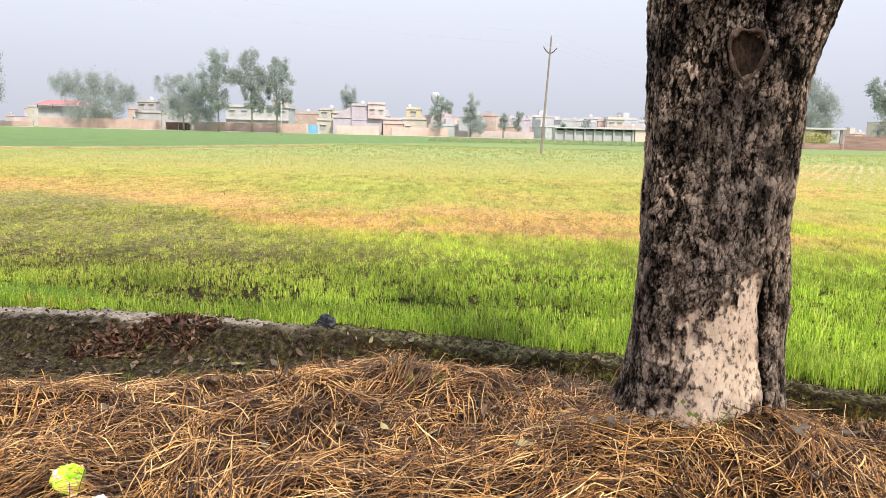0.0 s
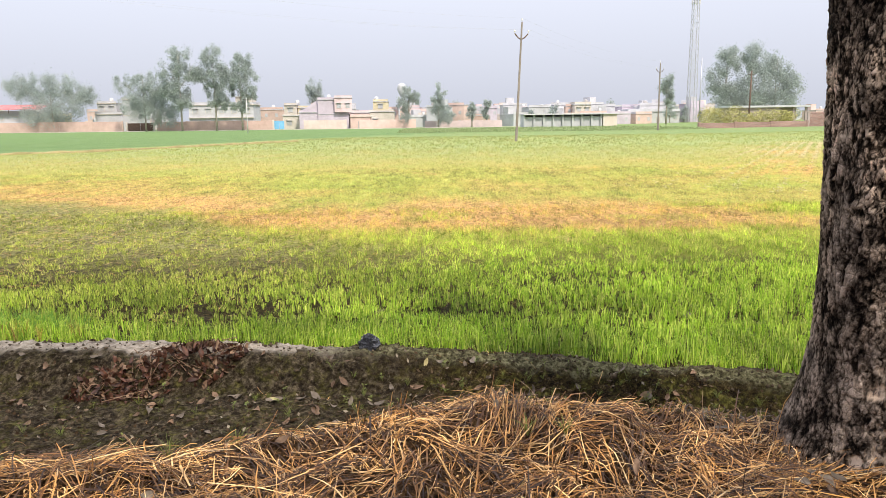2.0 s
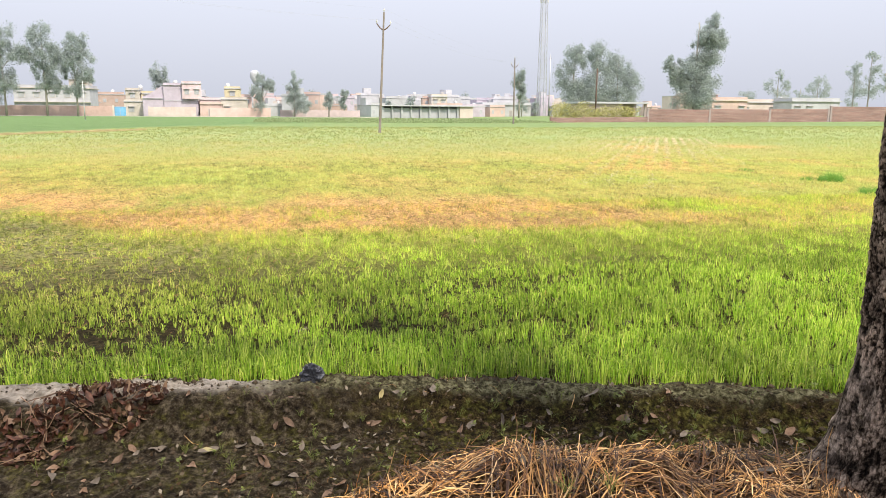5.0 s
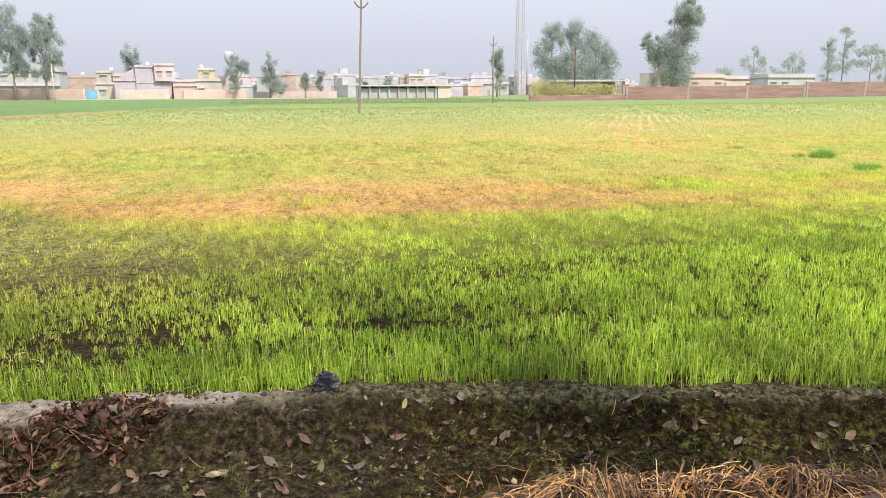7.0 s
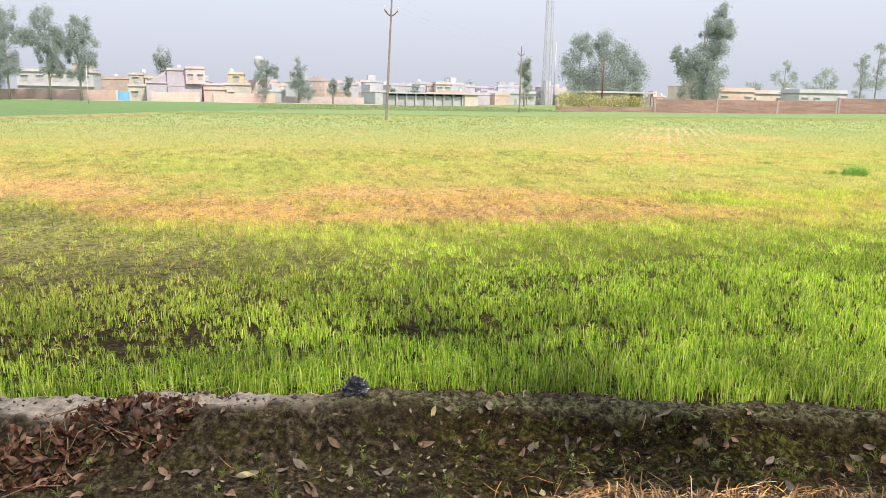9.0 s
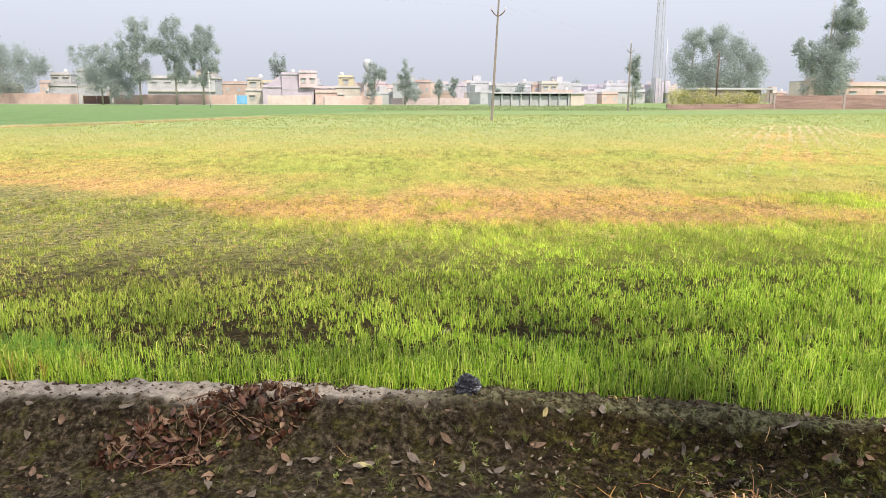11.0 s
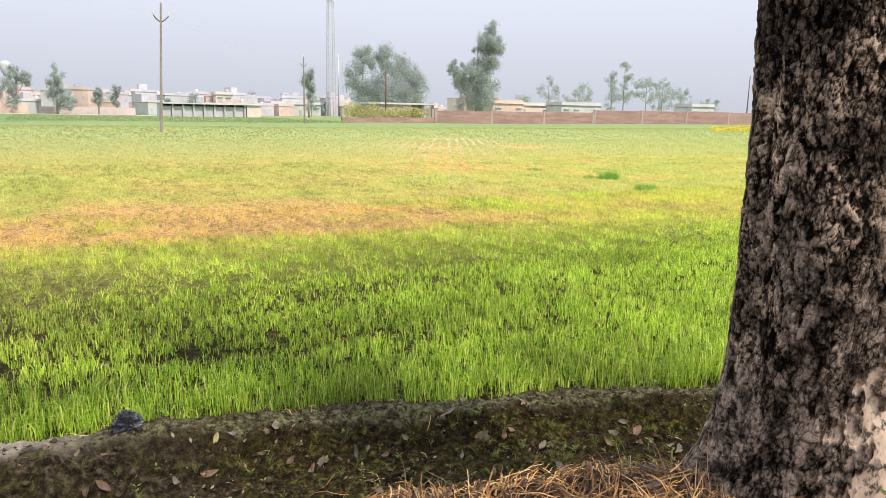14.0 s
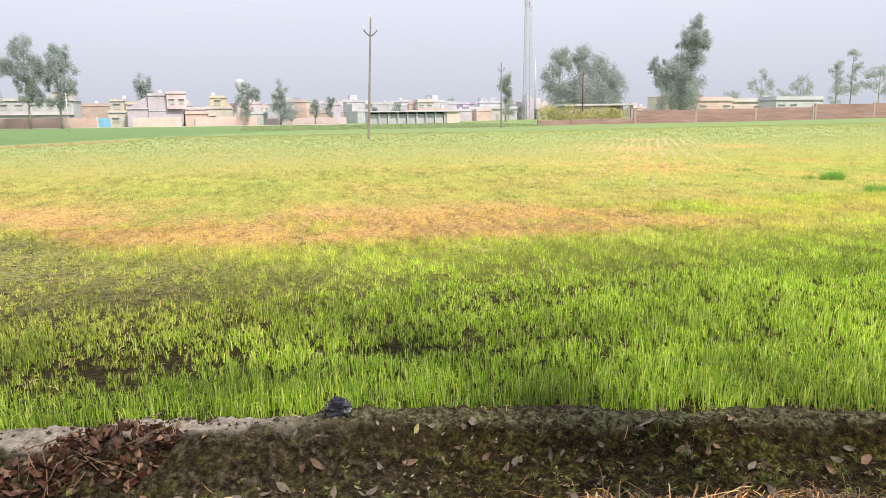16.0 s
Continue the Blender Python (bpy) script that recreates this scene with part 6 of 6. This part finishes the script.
def leaf_litter(n):
    """Broken bits of leaf and twig, too small to pick apart."""
    rg = np.random.default_rng(31)
    x = rg.uniform(-3.2, 2.8, n)
    lo, hi = lip_y(x) + 0.1, crest_y(x) - 0.02
    y = lo + (hi - lo) * rg.random(n)
    edge = rg.random(n) < 0.3
    y = np.where(edge, crest_y(x) + rg.uniform(0.05, 0.5, n), y)
    keep = vnoise(x * 3.2, y * 3.2, 77) > -0.35 + 0.6 * rg.random(n) - 0.3
    x, y = x[keep], y[keep]
    s = rg.uniform(0.010, 0.038, len(x))
    c = np.stack([x, y, height(x, y) + 0.003 + 0.12 * s], 1)
    tagged(put("leaf_litter", leaf_quads("leaf_litter", c, s, rg, 0.5), MAT["litter"]), "broken brown leaf bits littering the muddy ditch and ridge", "leaf litter", kind="stuff")


MAT["litter"] = leafy("broken_leaf_bits", [(0, (0.015, 0.008, 0.004)), (0.4, (0.07, 0.042, 0.022)), (0.8, (0.14, 0.095, 0.055)), (1, (0.30, 0.25, 0.18))], 0.1, 0.8, spec=0.1)
leaf_litter(7600)


def stray_straw(n):
    rg = np.random.default_rng(9)
    x = rg.uniform(-3.2, 3.0, n)
    y = lip_y(x) + 0.1 + rg.exponential(0.35, n)
    k = rg.random(n) < 0.3
    y = np.where(k, crest_y(x) + rg.uniform(-0.1, 4.5, n), y)
    ln = rg.uniform(0.03, 0.16, n)
    lift = rg.uniform(0.0, 0.02, n)
    me = ribbons("stray_straw", x, y, rg.uniform(0, 6.283, n), ln, rg.uniform(0.002, 0.004, n), lift, lift + rg.exponential(0.012, n), rg.normal(0, 0.01, n))
    tagged(put("stray_straw", me, MAT["straw"]), "stray dry straw stalks scattered in the ditch and field", "straw", kind="stuff")


stray_straw(1500)


def stubble(n):
    """Broken stalks of the last crop where the wheat has failed."""
    rg = np.random.default_rng(15)
    y = np.sqrt(6.6 ** 2 + (26.0 ** 2 - 6.6 ** 2) * rg.random(n))
    x = -0.72 * y - 1 + (1.9 * y + 1) * rg.random(n)
    keep = rg.random(n) < np.clip(dryness(x, y) - 0.25 + 0.5 * thinness(x, y) + 0.55 * dull(x, y), 0, 1)
    x, y = x[keep], y[keep]
    n = len(x)
    lift = rg.uniform(0.0, 0.05, n)
    me = ribbons("stubble", x, y, rg.normal(0, 0.8, n), rg.uniform(0.03, 0.15, n) * (0.3 + y / 18), rg.uniform(0.003, 0.008, n) * (0.6 + y / 20), lift, lift + rg.normal(0, 0.025, n), rg.normal(0, 0.01, n))
    tagged(put("stubble", me, MAT["stubble"]), "broken orange-brown straw stubble between the wheat seedlings", "stubble", kind="stuff")


MAT["stubble"] = leafy("weathered_stubble", [(0, (0.022, 0.012, 0.005)), (0.3, (0.16, 0.080, 0.028)), (0.65, (0.56, 0.30, 0.105)), (1, (0.78, 0.52, 0.24))], 0.15, 0.6)
stubble(60000)


def straw_rows(n):
    """Pale straw left in the drill rows that run away from the road."""
    rg = np.random.default_rng(19)
    along = np.sqrt(18.0 ** 2 + (54.0 ** 2 - 18.0 ** 2) * rg.random(n))
    k = np.round(rg.normal(0, 3.6, n))
    across = k * 0.50 - 1.6 + rg.normal(0, 0.06, n)
    x, y = 0.870 * across + 0.493 * along, -0.493 * across + 0.870 * along
    keep = rg.random(n) < np.clip(0.45 + 0.9 * fbm(x * 0.35, y * 0.2, 3, 58) + 0.3 * hash2(k + 50, k * 0, 4) - 0.1, 0, 1)
    x, y, along = x[keep], y[keep], along[keep]
    n = len(x)
    lift = rg.uniform(0.04, 0.10, n)
    me = ribbons("row_straw", x, y, rg.normal(1.05, 0.6, n), rg.uniform(0.05, 0.2, n), rg.uniform(0.009, 0.020, n) * (0.5 + along / 40), lift, lift + rg.normal(0, 0.02, n), rg.normal(0, 0.01, n))
    tagged(put("row_straw", me, MAT["pale_straw"]), "pale dry straw lying in the drill rows of the wheat", "straw", kind="stuff")


MAT["pale_straw"] = leafy("bleached_straw", [(0, (0.36, 0.28, 0.12)), (0.5, (0.54, 0.45, 0.22)), (1, (0.68, 0.60, 0.35))], 0.2, 0.6)
straw_rows(10000)


# ---- litter ----
def crumpled(name, place, size, seed, mat, label, category, folds=7.0, depth=0.32):
    bm = bmesh.new()
    bmesh.ops.create_icosphere(bm, subdivisions=5, radius=1.0)
    for v in bm.verts:
        p = v.co.copy()
        n = 1 - abs(noise.noise(p * folds * 0.35 + Vector((seed, 0, 0)))) * 2.2
        m = 1 - abs(noise.noise(p * folds + Vector((0, seed, 0)))) * 2.0
        v.co = p * (0.8 + depth * 0.7 * n + depth * 0.5 * m + 0.22 * math.sin(3 * math.atan2(p.y, p.x) + seed) * (1 - abs(p.z)))
        v.co = Vector((v.co.x * size[0], v.co.y * size[1], max(v.co.z, -0.55) * size[2]))
    me = bpy.data.meshes.new(name)
    bm.to_mesh(me)
    bm.free()
    return tagged(put(name, me, mat, place=place), label, category)


MAT["bag"] = surface("black_polythene", (0.012, 0.012, 0.015), (0.035, 0.036, 0.045), 30, 0.28, 0.3, 0.004, spec=0.6, space="obj")
crumpled("plastic_bag", pose(-0.72, 5.64, h1(-0.72, 5.64) + 0.03, 0, 0, 25), (0.07, 0.056, 0.075), 4, MAT["bag"], "crumpled shiny black plastic bag lying on the ridge", "plastic bag")


def wrapper_material(name, stops):
    m, nt, b = base(name, 0.3, 0.6)
    nt.links.new(ramp(nt, noise_of(nt, 14, 2, space="obj"), stops), b.inputs["Base Color"])
    return m


WR = wrapper_material("printed_film", [(0.40, (0.25, 0.62, 0.02)), (0.46, (0.55, 0.85, 0.03)), (0.58, (0.62, 0.85, 0.06)), (0.6, (0.9, 0.35, 0.25)), (0.66, (0.85, 0.85, 0.8))])
WW = wrapper_material("white_film", [(0.40, (0.8, 0.8, 0.82)), (0.6, (0.72, 0.73, 0.78)), (0.64, (0.75, 0.12, 0.12)), (0.7, (0.8, 0.8, 0.8))])


def wrapper(x, y, w, d, turn, tip, mat, label, seed):
    n = 18
    g = np.linspace(-0.5, 0.5, n)
    gx, gy = np.meshgrid(g * w, g * d)
    k = 55
    z = 0.22 * w * fbm(gx * k + seed, gy * k, 3, seed) + 0.35 * w * np.cos(gx / w * 2.6) - 0.3 * w + 0.5 * gx * gy / w
    edge = 1 + 0.3 * fbm(gx * 22 + seed, gy * 22, 3, seed + 5) - 1.1 * (gx / w) ** 2 * (gy / d) ** 2 * 4
    v = np.stack([(gx * edge).ravel(), (gy * edge).ravel(), z.ravel()], 1)
    i = (np.arange(n - 1)[:, None] * n + np.arange(n - 1)[None, :]).ravel()
    me = mesh_of("snack_wrapper", v, np.stack([i, i + 1, i + 1 + n, i + n], 1), smoothed=True)
    ob = put("snack_wrapper", me, mat, place=resting(x, y, turn, tip, 10, 0.06))
    tagged(ob, label, "wrapper", "litter on the straw")
    s = ob.modifiers.new("thick", "SOLIDIFY")
    s.thickness = 0.0015


wrapper(-1.09, 2.37, 0.125, 0.115, 30, 30, WR, "crumpled lime-green snack wrapper lying on the straw", 3)
wrapper(-0.945, 2.255, 0.10, 0.09, -15, 20, WW, "crumpled white and red snack wrapper on the straw", 8)

# ---- rank grass in the field ----
for x, y, rx, ry, h, n in ((13.7, 18.0, 0.30, 0.3, 0.34, 420), (14.1, 18.3, 0.26, 0.25, 0.26, 300), (13.3, 18.4, 0.18, 0.25, 0.16, 120), (12.4, 15.2, 0.28, 0.3, 0.26, 380), (12.75, 15.4, 0.16, 0.2, 0.15, 110), (13.6, 21.5, 0.2, 0.3, 0.14, 120), (-3.9, 6.75, 0.7, 0.3, 0.2, 900)):
    rg = np.random.default_rng(int(x * 10 + 90))
    m = n // 3
    a, q = rg.uniform(0, 6.283, m), np.sqrt(rg.random(m))
    px, py = rx * q * np.cos(a), ry * q * np.sin(a)
    tall = h * rg.uniform(0.5, 1.2, m) * (1.15 - 0.5 * q)
    w = 0.012 if y > 10 else 0.006
    v, t = [], []
    for k in range(m):
        for blade in range(3):
            b, ln = rg.uniform(0, 6.283), rg.uniform(0.1, 0.8) * tall[k]
            i = len(v)
            v += [(px[k] - w / 2, py[k], -0.01), (px[k] + w / 2, py[k], -0.01), (px[k] + math.cos(b) * ln, py[k] + math.sin(b) * ln, tall[k] * rg.uniform(0.6, 1.0))]
            t.append((i, i + 1, i + 2))
    ob = put("grass_clump", mesh_of("grass_clump", v, None, t), MAT["tuft"], place=pose(x, y, h1(x, y)))
    tagged(ob, "dense green clump of rank grass in the wheat", "grass clump", "rank grass in the field", "stuff")
for k in range(12):
    x, y = dice.uniform(-3.75, -3.05), dice.uniform(6.15, 6.45)
    ob = new("dry_stalk", GRASS[2].copy())
    ob.data.materials.clear()
    ob.data.materials.append(MAT["straw"])
    ob.matrix_basis = pose(x, y, h1(x, y), 0, 0, k * 40) @ Matrix.Diagonal((0.7, 0.7, 2.0, 1))
    tagged(ob, "tall dry straw-coloured grass stalks at the field's edge", "dry grass", "dry grass at the field's edge")
